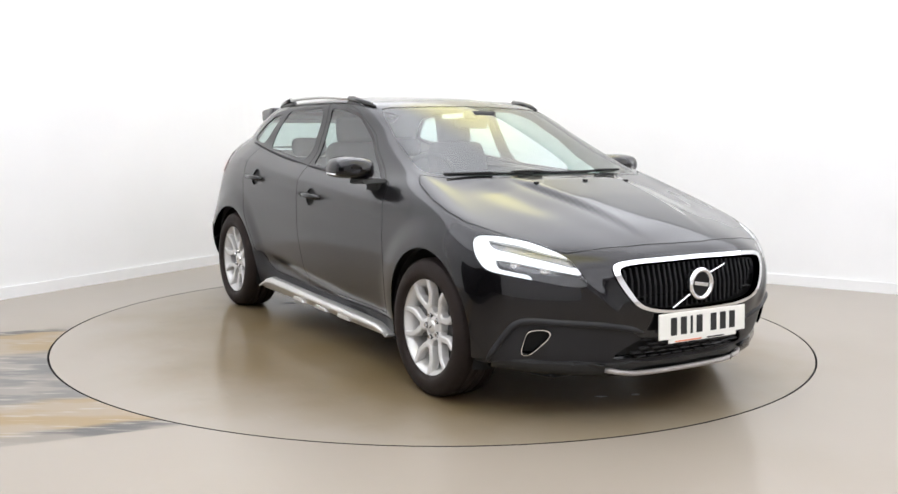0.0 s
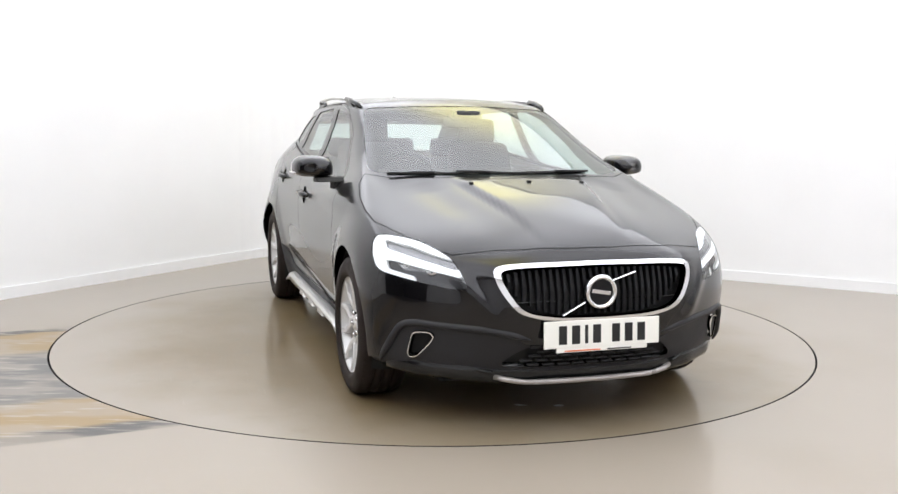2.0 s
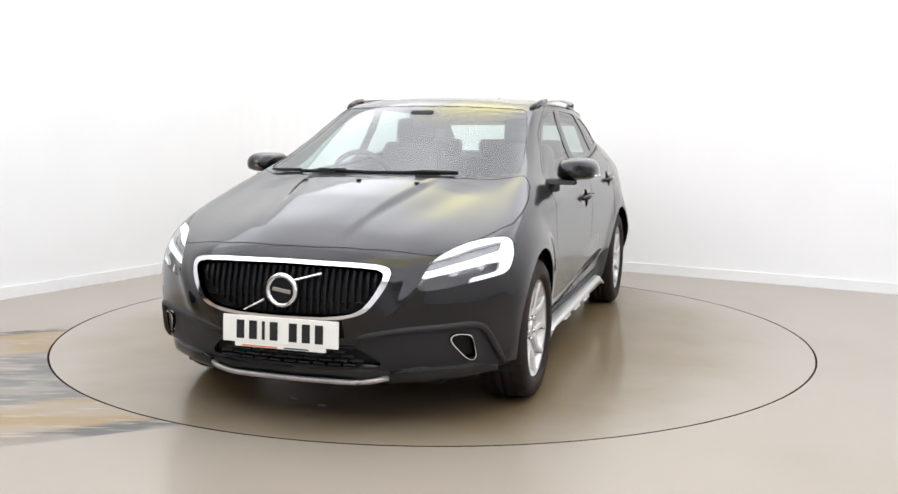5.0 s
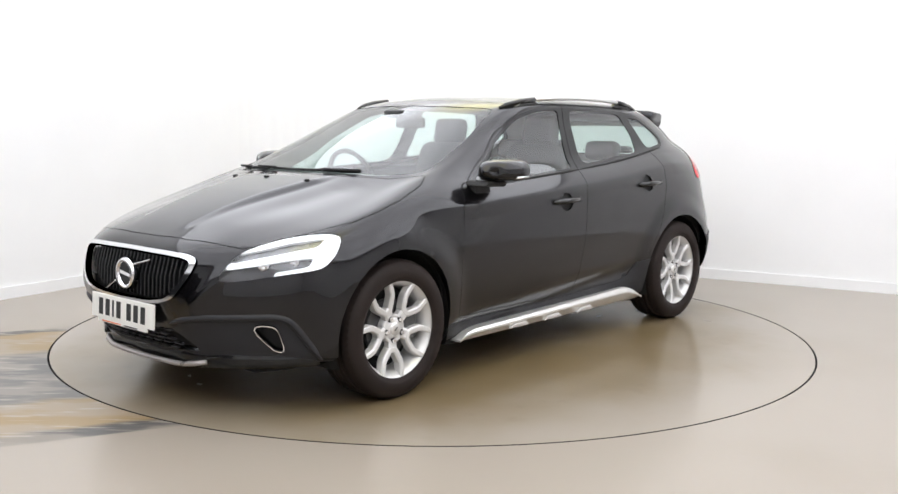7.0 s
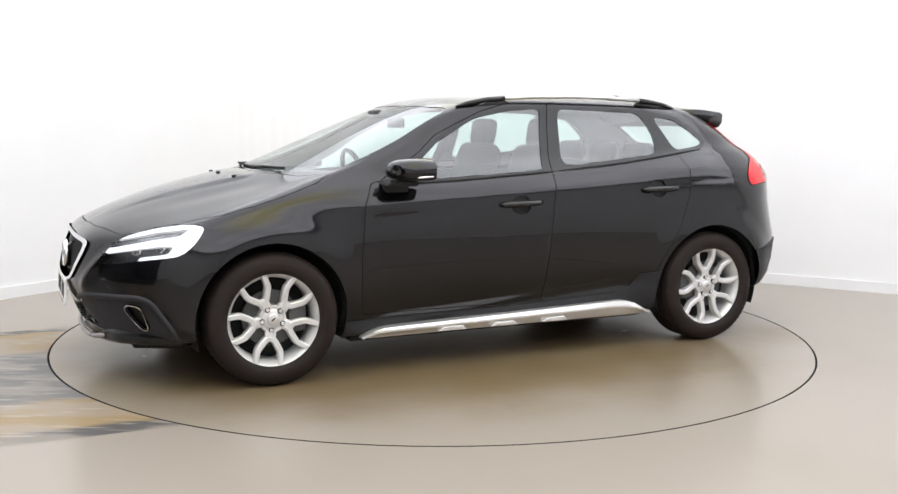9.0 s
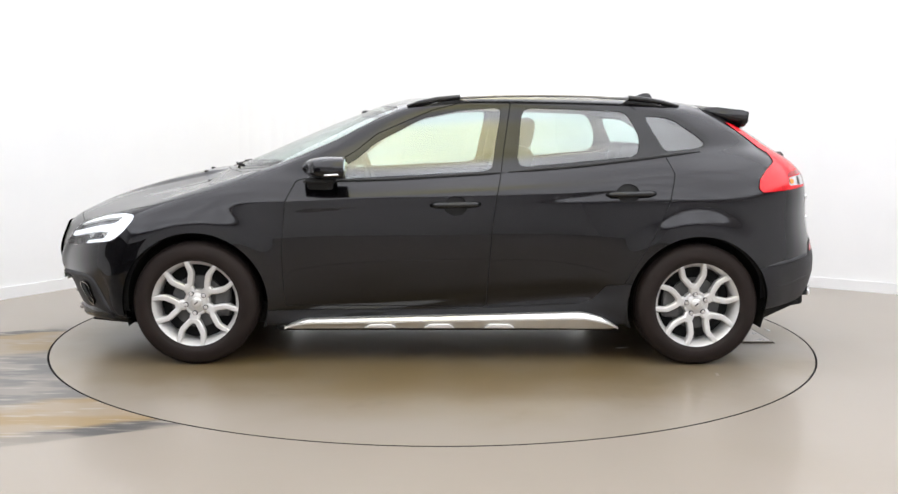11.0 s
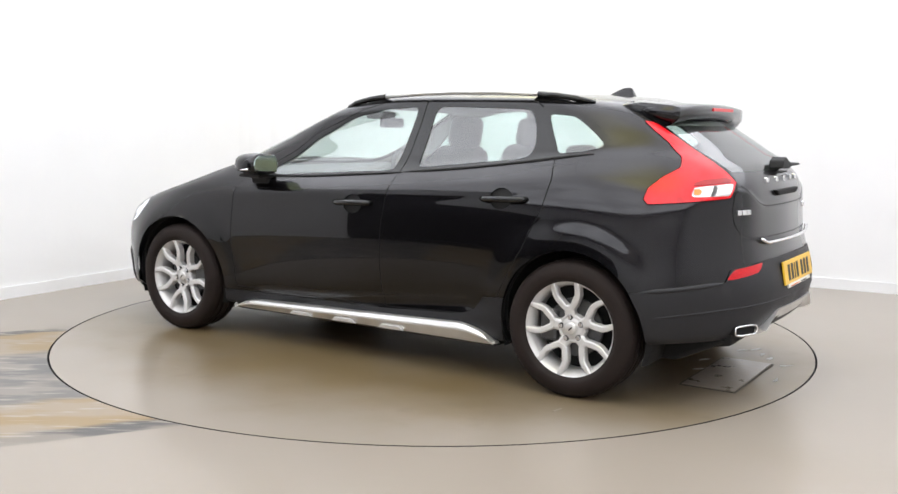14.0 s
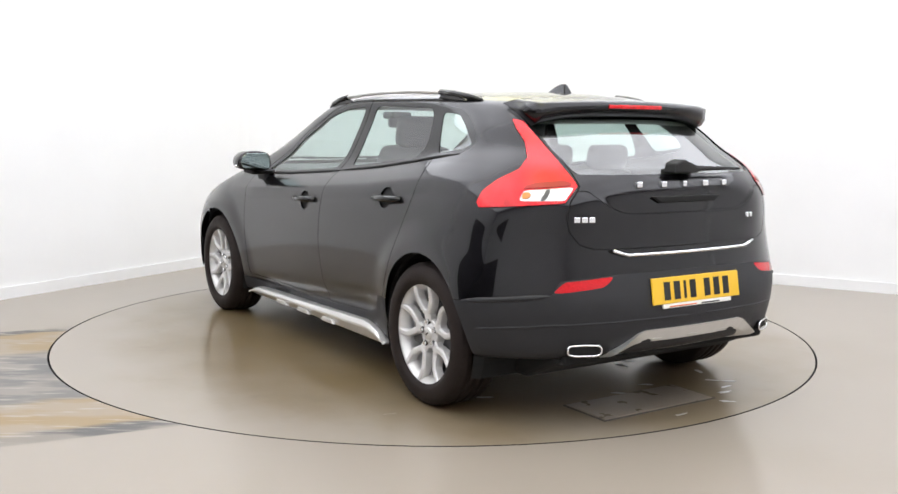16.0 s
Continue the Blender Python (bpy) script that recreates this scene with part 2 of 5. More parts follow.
def place(name, me, material, parent=None, label="", m=None):
    me.materials.append(material)
    ob = new(name, me)
    if parent is not None:
        ob.parent = parent
    if m is not None:
        ob.matrix_basis = m
    if label:
        tagged(ob, label)
    return ob


def part(name, bm, material, parent=None, label="", m=None, smooth=False):
    """Links a bmesh as one mesh object under a thing or a part."""
    me = bpy.data.meshes.new(name)
    bmesh.ops.recalc_face_normals(bm, faces=bm.faces)
    bm.to_mesh(me)
    bm.free()
    if smooth:
        me.polygons.foreach_set("use_smooth", [True] * len(me.polygons))
    return place(name, me, material, parent, label, m)


def add_box(bm, x0, x1, y0, y1, z0, z1, bevel=0.0, seg=2):
    r = bmesh.ops.create_cube(bm, size=1.0)
    vs = r["verts"]
    for v in vs:
        v.co = ((x0 + x1) / 2 + v.co.x * (x1 - x0), (y0 + y1) / 2 + v.co.y * (y1 - y0), (z0 + z1) / 2 + v.co.z * (z1 - z0))
    if bevel:
        es = list({e for v in vs for e in v.link_edges})
        bmesh.ops.bevel(bm, geom=es, offset=bevel, segments=seg, profile=0.5, affect="EDGES")
    return bm


def box(*a, **k):
    return add_box(bmesh.new(), *a, **k)


def prism(poly, d0, d1, axis=1, bevel=0.0):
    """A closed outline drawn in two axes and pulled along the third."""
    bm = bmesh.new()

    def at(p, d):
        return {0: (d, p[0], p[1]), 1: (p[0], d, p[1]), 2: (p[0], p[1], d)}[axis]
    lo = [bm.verts.new(at(p, d0)) for p in poly]
    hi = [bm.verts.new(at(p, d1)) for p in poly]
    n = len(poly)
    bm.faces.new(lo)
    bm.faces.new(hi[::-1])
    for i in range(n):
        bm.faces.new((lo[i], lo[(i + 1) % n], hi[(i + 1) % n], hi[i]))
    bmesh.ops.recalc_face_normals(bm, faces=bm.faces)
    if bevel:
        bmesh.ops.bevel(bm, geom=list(bm.edges), offset=bevel, segments=2, profile=0.5, affect="EDGES")
    return bm


def tube(path, radius, n=10, flat=1.0, closed=False, up=(0, 0, 1)):
    """A round or flattened bar along a line of points."""
    bm = bmesh.new()
    pts = [Vector(p) for p in path]
    rings = []
    for i, p in enumerate(pts):
        a = pts[i - 1] if (i or closed) else p
        b = pts[(i + 1) % len(pts)] if (i < len(pts) - 1 or closed) else p
        t = (b - a).normalized()
        s = t.cross(Vector(up)).normalized()
        w = s.cross(t)
        r = radius[i] if isinstance(radius, (list, tuple)) else radius
        rings.append([bm.verts.new(p + s * (math.cos(2 * math.pi * k / n) * r) + w * (math.sin(2 * math.pi * k / n) * r * flat)) for k in range(n)])
    m = len(rings)
    for i in range(m if closed else m - 1):
        q = rings[(i + 1) % m]
        for k in range(n):
            bm.faces.new((rings[i][k], rings[i][(k + 1) % n], q[(k + 1) % n], q[k]))
    if not closed:
        bm.faces.new(rings[0][::-1])
        bm.faces.new(rings[-1])
    return bm


def lathe(profile, n=64, axis=1):
    """Turns a profile of (radius, depth) about an axis."""
    bm = bmesh.new()
    rings = []
    for r, d in profile:
        ring = []
        for k in range(n):
            a = 2 * math.pi * k / n
            c = (r * math.cos(a), d, r * math.sin(a)) if axis == 1 else (r * math.cos(a), r * math.sin(a), d)
            ring.append(bm.verts.new(c))
        rings.append(ring)
    for i in range(len(rings) - 1):
        for k in range(n):
            bm.faces.new((rings[i][k], rings[i][(k + 1) % n], rings[i + 1][(k + 1) % n], rings[i + 1][k]))
    return bm


# ---------------------------------------------------------------- studio
CORNER = Vector((-1.15, 4.13))
E1 = Vector((-0.514, -0.858)).normalized()
E2 = Vector((0.866, -0.500)).normalized()
LEN1, LEN2, HIGH = 10.5, 10.5, 3.5


def at_room(a, b):
    p = CORNER + E1 * a + E2 * b
    return (p.x, p.y)


def wall_line(name, pts, height, thick, material, z0=0.0, label=""):
    """A wall of some thickness along a plan line; the thickness goes outwards."""
    bm = bmesh.new()
    P = [Vector(p) for p in pts]
    rows = []
    for i, p in enumerate(P):
        t = (P[min(i + 1, len(P) - 1)] - P[max(i - 1, 0)]).normalized()
        nrm = Vector((t.y, -t.x)) * -1
        q = p + nrm * thick
        rows.append([bm.verts.new((p.x, p.y, z0)), bm.verts.new((p.x, p.y, z0 + height)), bm.verts.new((q.x, q.y, z0 + height)), bm.verts.new((q.x, q.y, z0))])
    for a, b in zip(rows, rows[1:]):
        for k in range(4):
            bm.faces.new((a[k], a[(k + 1) % 4], b[(k + 1) % 4], b[k]))
    bm.faces.new(rows[0])
    bm.faces.new(rows[-1][::-1])
    ob = part(name, bm, material)
    return tagged(ob, label, "wall" if "wall" in name else "trim", kind="structure")


def build_room():
    rc = 1.3
    arc = []
    for k in range(17):
        a = k / 16 * math.pi / 2
        u, v = rc - rc * math.sin(a), rc - rc * math.cos(a)
        arc.append(at_room(u, v))
    line = [at_room(7.2, 0), at_room(3, 0)] + arc + [at_room(0, 3), at_room(0, 6), at_room(0, LEN2)]
    wall_line("wall_north", line, HIGH, 0.2, M_WALL, label="plain white painted studio wall with rounded corner")

    def inset(d):
        out = [at_room(7.2, d), at_room(3, d)]
        for k in range(17):
            a = k / 16 * math.pi / 2
            out.append(at_room(rc - (rc - d) * math.sin(a), rc - (rc - d) * math.cos(a)))
        return out + [at_room(d, 3), at_room(d, 6), at_room(d, LEN2 - 0.02)]
    wall_line("baseboard", inset(0.016), 0.085, 0.0135, M_SKIRT, label="white painted skirting board along studio wall")
    # far walls behind the camera: a wide black-draped doorway beside a white wall
    door_high = 2.3
    wall_line("wall_west_lintel", [at_room(LEN1, 2.4), at_room(LEN1, -0.2)], HIGH - door_high, 0.2, M_WALL, z0=door_high, label="plain white wall above the draped opening")
    wall_line("wall_drive_in_lintel", [at_room(LEN1, 0), at_room(7.2, 0)], HIGH - door_high, 0.2, M_WALL, z0=door_high, label="plain white wall above the drive-in opening")
    wall_line("wall_west_drape", [at_room(LEN1, 2.4), at_room(LEN1, -0.2)], door_high, 0.2, M_DARK_WALL, label="black draped opening behind the camera")
    wall_line("wall_drive_in", [at_room(LEN1, 0), at_room(7.2, 0)], door_high, 0.2, M_DARK_WALL, label="black draped drive-in opening beside the white wall")
    # unseen black floor sheet, added so that the car doors reflect dark
    black_floor_poly = [at_room(7.4, 0.02), at_room(LEN1 - 0.02, 0.02), at_room(LEN1 - 0.02, 2.4), at_room(7.8, 2.4)]
    tagged(part("floor_mat", prism(black_floor_poly, 0.001, 0.008, axis=2), M_DARK_WALL), "unseen black floor sheet added at the drive-in opening", "mat", kind="structure")
    wall_line("wall_west", [at_room(LEN1, LEN2 + 0.2), at_room(LEN1, 2.4)], HIGH, 0.2, M_WALL, label="plain white painted studio wall")
    wall_line("wall_south", [at_room(-0.2, LEN2), at_room(LEN1 + 0.2, LEN2)], HIGH, 0.2, M_WALL, label="plain white painted studio wall")
    c = [at_room(-0.2, -0.2), at_room(LEN1 + 0.2, -0.2), at_room(LEN1 + 0.2, LEN2 + 0.2), at_room(-0.2, LEN2 + 0.2)]
    ob = part("ceiling", prism(c, HIGH, HIGH + 0.15, axis=2), M_WALL)
    tagged(ob, "plain white painted studio ceiling", "ceiling", kind="structure")
    # floor with a round opening for the turntable
    R, n = 2.240, 160
    bm = bmesh.new()
    inner = [bm.verts.new((R * math.cos(2 * math.pi * k / n), R * math.sin(2 * math.pi * k / n), 0)) for k in range(n)]
    mid = [bm.verts.new((v.co.x * 1.28, v.co.y * 1.28, 0)) for v in inner]
    outer = [bm.verts.new((v.co.x * 6.5, v.co.y * 6.5, 0)) for v in inner]
    for k in range(n):
        j = (k + 1) % n
        bm.faces.new((inner[k], inner[j], mid[j], mid[k]))
        bm.faces.new((mid[k], mid[j], outer[j], outer[k]))
    me_floor = part("floor", bm, M_FLOOR)
    tagged(me_floor, "worn grey-beige epoxy studio floor", "floor", kind="structure")
    pit = part("floor_pit", lathe([(0.001, -0.20), (R + 0.001, -0.20), (R + 0.001, -0.004)], n, axis=2), M_PIT)
    tagged(pit, "dark steel-lined pit under the turntable", "pit", kind="structure")


def build_turntable():
    top = new("turntable")
    R = 2.229
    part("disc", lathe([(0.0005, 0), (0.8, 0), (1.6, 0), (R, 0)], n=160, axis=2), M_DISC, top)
    part("rim_band", lathe([(R + 0.0005, -0.001), (R + 0.0005, -0.19)], n=160, axis=2), M_PIT, top, "dark steel edge band")
    # lifted-looking access hatch and chips in the paint
    hatch = part("access_hatch", box(-1.995, -1.735, -0.285, 0.385, 0.004, 0.008, bevel=0.001), M_HATCH, top, "scuffed grey access hatch")
    for x0, x1, y0, y1 in ((-2.005, -1.725, -0.297, -0.287), (-2.005, -1.725, 0.387, 0.397), (-2.005, -1.997, -0.287, 0.387), (-1.733, -1.725, -0.287, 0.387)):
        part("hatch_seam", box(x0, x1, y0, y1, 0.0015, 0.0045), M_SEAM, hatch)
    rnd = random.Random(4)
    spots = [(-1.76, -0.53), (-1.89, -0.49), (-1.82, -0.60), (-1.95, -0.42), (-2.10, 0.03), (-1.70, 0.03), (-1.66, -0.20), (-1.24, -0.44), (-1.30, -0.36), (1.76, 0.05), (1.70, -0.12),
             (-1.06, 0.53), (-1.77, 0.34), (-2.06, -0.30), (-1.60, -0.62), (-1.43, 0.62)]
    for x, y in spots:
        a = rnd.uniform(0, 3.1)
        poly = [(x + r * (0.055 * math.cos(t) * math.cos(a) - 0.014 * math.sin(t) * math.sin(a)), y + r * (0.055 * math.cos(t) * math.sin(a) + 0.014 * math.sin(t) * math.cos(a)))
                for t in np.linspace(0, 2 * math.pi, 9, endpoint=False) for r in (rnd.uniform(0.35, 1.0),)]
        part("paint_chip", prism(poly, 0.0012, 0.0024, axis=2), M_CHIP, top, "pale chip in the floor paint")
    for x, y, a in ((-1.43, 1.13, 80),):
        part("tyre_scuff", box(-0.03, 0.03, -0.007, 0.007, 0.0012, 0.0022, bevel=0.0004), M_HATCH, top, "dark tyre scuff", m=pose(x, y, 0, 0, 0, a))
    return tagged(top, "large round grey-beige turntable set flush in floor", "turntable")


# ceiling light fixtures: long trays with glowing diffusers
def build_light(m, long, wide, glow, label):
    top = new("ceiling_light")
    part("housing", box(-long / 2, long / 2, -wide / 2, wide / 2, 0.0, 0.07, bevel=0.004), M_LAMPHOUSE, top)
    part("diffuser", box(-long / 2, long / 2, -wide / 2, wide / 2, -0.012, -0.001, bevel=0.003), glow, top)
    top.matrix_basis = m
    return tagged(top, label, "ceiling light", group="studio ceiling lights")


build_room()
turntable = build_turntable()
for i in range(6):
    for j in range(6):
        p = at_room(0.85 + 1.6 * i, 0.85 + 1.6 * j)
        build_light(pose(p[0], p[1], HIGH - 0.08, 0, 0, math.degrees(math.atan2(E2.y, E2.x))), 1.599, 1.599, M_COOL, "square ceiling light panel with soft glowing diffuser")


# ---------------------------------------------------------------- the car's skin
# Half of the body as a grid of control curves, each running from the nose round the side to the tail.
CURVES = [
    # underside turn-in
    ([2.02, 2.00, 1.93, 1.82, 1.65, 1.32, 0.95, 0.45, -0.10, -0.65, -1.15, -1.50, -1.70, -1.88, -1.95, -1.97],
     [0, .30, .50, .65, .78, .80, .78, .77, .77, .77, .78, .80, .78, .60, .35, 0],
     [.20, .20, .21, .22, .22, .22, .20, .20, .20, .20, .22, .27, .30, .30, .30, .30]),
    # lower lip
    ([2.10, 2.08, 2.00, 1.88, 1.68, 1.32, 0.95, 0.45, -0.10, -0.65, -1.15, -1.50, -1.74, -1.97, -2.06, -2.08],
     [0, .30, .53, .705, .85, .86, .815, .80, .80, .80, .82, .86, .82, .62, .35, 0],
     [.225, .225, .235, .245, .24, .25, .23, .23, .23, .23, .25, .30, .32, .33, .34, .34]),
    # sill and bumper bulge
    ([2.16, 2.14, 2.05, 1.92, 1.69, 1.32, 0.95, 0.45, -0.10, -0.65, -1.15, -1.50, -1.76, -2.01, -2.11, -2.135],
     [0, .30, .53, .715, .866, .885, .840, .822, .822, .826, .86, .895, .85, .62, .35, 0],
     [.34, .34, .35, .36, .36, .38, .36, .36, .36, .37, .39, .42, .44, .44, .45, .45]),
    ([2.195, 2.180, 2.085, 1.94, 1.70, 1.32, 0.95, 0.45, -0.10, -0.65, -1.15, -1.50, -1.77, -2.01, -2.11, -2.13],
     [0, .345, .53, .722, .868, .89, .858, .846, .846, .850, .875, .90, .855, .64, .35, 0],
     [.48, .48, .49, .50, .50, .52, .50, .50, .50, .51, .53, .55, .56, .56, .57, .57]),
    ([2.19, 2.170, 2.075, 1.93, 1.70, 1.32, 0.95, 0.45, -0.10, -0.65, -1.15, -1.50, -1.78, -1.99, -2.07, -2.095],
     [0, .345, .53, .718, .864, .888, .868, .860, .862, .866, .88, .885, .83, .62, .35, 0],
     [.60, .60, .61, .61, .62, .64, .62, .62, .62, .63, .66, .68, .69, .69, .69, .70]),
    # widest line
    ([2.135, 2.125, 2.04, 1.89, 1.68, 1.32, 0.95, 0.45, -0.10, -0.65, -1.15, -1.50, -1.79, -1.99, -2.05, -2.075],
     [0, .345, .52, .705, .842, .873, .865, .860, .862, .865, .868, .86, .79, .58, .33, 0],
     [.715, .71, .70, .71, .72, .76, .74, .73, .73, .75, .79, .82, .83, .83, .83, .84]),
    # shoulder and bonnet edge
    ([2.03, 2.02, 1.95, 1.83, 1.63, 1.32, 0.95, 0.45, -0.10, -0.65, -1.15, -1.50, -1.815, -1.99, -2.037, -2.055],
     [0, .30, .52, .68, .80, .835, .845, .845, .848, .845, .835, .815, .742, .545, .32, 0],
     [.788, .779, .757, .764, .80, .855, .87, .87, .88, .91, .95, .97, .97, .97, .97, .97]),
    # belt line, mid bonnet
    ([1.80, 1.79, 1.74, 1.65, 1.50, 1.28, 0.95, 0.50, -0.10, -0.65, -1.15, -1.46, -1.745, -1.915, -1.988, -2.005],
     [0, .28, .48, .63, .74, .79, .80, .79, .785, .775, .75, .725, .665, .515, .30, 0],
     [.874, .865, .842, .836, .86, .91, .955, .955, .985, 1.02, 1.08, 1.10, 1.10, 1.08, 1.07, 1.07]),
    # bonnet rear, window foot
    ([1.40, 1.39, 1.36, 1.31, 1.23, 1.12, 0.90, 0.50, -0.10, -0.65, -1.12, -1.41, -1.66, -1.82, -1.90, -1.915],
     [0, .25, .42, .56, .66, .72, .74, .73, .71, .70, .69, .670, .605, .485, .28, 0],
     [.975, .97, .955, .945, .95, .98, 1.02, 1.03, 1.07, 1.10, 1.14, 1.16, 1.165, 1.145, 1.135, 1.135]),
    # windscreen foot
    ([1.20, 1.19, 1.16, 1.10, 1.00, 0.88, 0.70, 0.40, -0.10, -0.65, -1.08, -1.36, -1.59, -1.72, -1.80, -1.815],
     [0, .23, .40, .54, .64, .68, .69, .675, .66, .655, .65, .637, .575, .465, .27, 0],
     [1.03, 1.03, 1.025, 1.02, 1.035, 1.06, 1.10, 1.15, 1.18, 1.20, 1.225, 1.235, 1.235, 1.215, 1.205, 1.205]),
    ([0.78, 0.77, 0.74, 0.69, 0.62, 0.53, 0.38, 0.18, -0.15, -0.62, -1.02, -1.29, -1.50, -1.61, -1.675, -1.69],
     [0, .21, .37, .50, .585, .62, .63, .625, .615, .61, .605, .598, .55, .445, .26, 0],
     [1.215, 1.21, 1.205, 1.20, 1.20, 1.215, 1.24, 1.27, 1.295, 1.305, 1.31, 1.305, 1.297, 1.287, 1.285, 1.287]),
    # roof edge
    ([0.36, 0.35, 0.33, 0.30, 0.26, 0.20, 0.10, -0.05, -0.25, -0.60, -0.92, -1.15, -1.34, -1.44, -1.49, -1.51],
     [0, .19, .34, .46, .54, .575, .585, .585, .58, .575, .562, .545, .50, .41, .24, 0],
     [1.38, 1.378, 1.37, 1.362, 1.357, 1.36, 1.37, 1.385, 1.39, 1.39, 1.389, 1.383, 1.376, 1.375, 1.381, 1.384]),
    ([0.15, 0.14, 0.13, 0.11, 0.08, 0.03, -0.05, -0.17, -0.33, -0.60, -0.82, -0.99, -1.11, -1.19, -1.23, -1.25],
     [0, .15, .27, .36, .42, .44, .445, .445, .44, .435, .42, .39, .34, .27, .16, 0],
     [1.42, 1.418, 1.412, 1.405, 1.402, 1.405, 1.412, 1.42, 1.425, 1.425, 1.421, 1.418, 1.416, 1.417, 1.421, 1.423]),
    # roof ridge
    ([0.00, -0.01, -0.03, -0.05, -0.08, -0.12, -0.17, -0.25, -0.36, -0.55, -0.70, -0.82, -0.91, -0.98, -1.02, -1.05],
     [0] * 16,
     [1.430, 1.430, 1.431, 1.432, 1.433, 1.434, 1.435, 1.437, 1.438, 1.438, 1.437, 1.436, 1.434, 1.433, 1.432, 1.431]),
]


def cubic_basis(n, per, mirror_lo, mirror_hi):
    """Rows of weights of a uniform cubic spline through n controls, 'per' samples a span."""
    ts = np.linspace(0, n - 1, (n - 1) * per + 1)
    B = np.zeros((len(ts), n))
    S = np.zeros((len(ts), n))      # weights whose y flips where a mirrored ghost is meant
    for r, t in enumerate(ts):
        i = min(int(t), n - 2)
        f = t - i
        w = ((1 - f) ** 3 / 6, (3 * f ** 3 - 6 * f * f + 4) / 6, (-3 * f ** 3 + 3 * f * f + 3 * f + 1) / 6, f ** 3 / 6)
        for k, wk in zip(range(i - 1, i + 3), w):
            if k < 0:
                if mirror_lo:
                    B[r, -k] += wk
                    S[r, -k] -= wk
                else:
                    for q, s in ((0, 2.0), (1, -1.0)):
                        B[r, q] += wk * s
                        S[r, q] += wk * s
            elif k > n - 1:
                q0 = 2 * (n - 1) - k
                if mirror_hi:
                    B[r, q0] += wk
                    S[r, q0] -= wk
                else:
                    for q, s in ((n - 1, 2.0), (n - 2, -1.0)):
                        B[r, q] += wk * s
                        S[r, q] += wk * s
            else:
                B[r, k] += wk
                S[r, k] += wk
    return B, S


def body_grid(pu=14, pv=13):
    C = np.array([np.stack([np.array(a, float) for a in row], -1) for row in CURVES])   # rows, columns, xyz
    nv, nu = C.shape[:2]
    Bu, Su = cubic_basis(nu, 1, True, True)
    Bv, Sv = cubic_basis(nv, 1, False, True)
    D = C.copy()

    def spread(Vv, Vy, Uu, Uy, K):
        x = Vv @ K[..., 0] @ Uu.T
        y = Vy @ K[..., 1] @ Uy.T
        z = Vv @ K[..., 2] @ Uu.T
        return np.stack([x, y, z], -1)
    for _ in range(3):                       # pull the smooth sheet close to the curves
        D += 0.75 * (C - spread(Bv, Sv, Bu, Su, D))
    BU, SU = cubic_basis(nu, pu, True, True)
    BV, SV = cubic_basis(nv, pv, False, True)
    G = spread(BV, SV, BU, SU, D)
    # power bulge on the bonnet
    x, y, z = G[..., 0], G[..., 1], G[..., 2]
    half = np.interp(x, [1.25, 1.45, 1.75, 2.05], [0.36, 0.325, 0.265, 0.22])
    lift = np.clip((half - y) / 0.05, 0, 1)
    lift = lift * lift * (3 - 2 * lift) - 0.45 * np.exp(-((y - half - 0.13) / 0.09) ** 2)
    G[..., 2] += 0.017 * lift * np.clip((2.06 - x) / 0.45, 0, 1) * np.clip((x - 1.22) / 0.12, 0, 1) * (z > 0.7)
    # shoulder crease and hollowed lower doors
    x, y, z = G[..., 0], G[..., 1], G[..., 2]
    crease = np.interp(x, [-1.9, -1.3, -0.7, -0.25, 0.5, 0.83, 1.3], [1.02, 1.03, 0.967, 0.933, 0.886, 0.862, 0.85])
    fade = np.clip((x + 1.75) / 0.4, 0, 1) * np.clip((1.15 - x) / 0.4, 0, 1) * (y > 0.6)
    G[..., 1] += fade * 0.012 * np.clip(1 - np.abs(z - crease) / 0.07, 0, 1)
    foot = np.interp(x, [-0.85, -0.25, 0.35, 0.95], [0.43, 0.375, 0.32, 0.295])
    fade = np.clip((x + 0.95) / 0.25, 0, 1) * np.clip((1.0 - x) / 0.35, 0, 1) * (y > 0.6)
    G[..., 1] -= fade * 0.026 * np.exp(-((z - foot + 0.045) / 0.055) ** 2)
    # flared wheel arches
    x, y, z = G[..., 0], G[..., 1], G[..., 2]
    for cx in (1.323, -1.323):
        rho = np.hypot(x - cx, z - 0.325)
        f = np.clip((0.53 - rho) / 0.13, 0, 1)
        G[..., 1] += 0.012 * f * f * (3 - 2 * f) * (y > 0.6)
    # fold beside the grille, from the headlight down to the plate
    x, y, z = G[..., 0], G[..., 1], G[..., 2]
    fold = np.interp(z, [0.44, 0.52, 0.60, 0.66], [0.435, 0.475, 0.535, 0.575])
    G[..., 0] += 0.013 * np.exp(-((y - fold) / 0.035) ** 2) * (x > 1.85) * np.clip((z - 0.42) / 0.06, 0, 1) * np.clip((0.70 - z) / 0.08, 0, 1)
    # stepped-in upper tailgate
    x, y, z = G[..., 0], G[..., 1], G[..., 2]
    sill = 0.900 + 0.075 * np.clip((y - 0.30) / 0.17, 0, 1) ** 2
    G[..., 0] += 0.004 * np.clip((z - sill) / 0.012, 0, 1) * np.clip((1.085 - z) / 0.02, 0, 1) * (x < -1.8) * np.clip((0.53 - y) / 0.04, 0, 1)
    G[:, 0, 1] = 0
    G[:, -1, 1] = 0
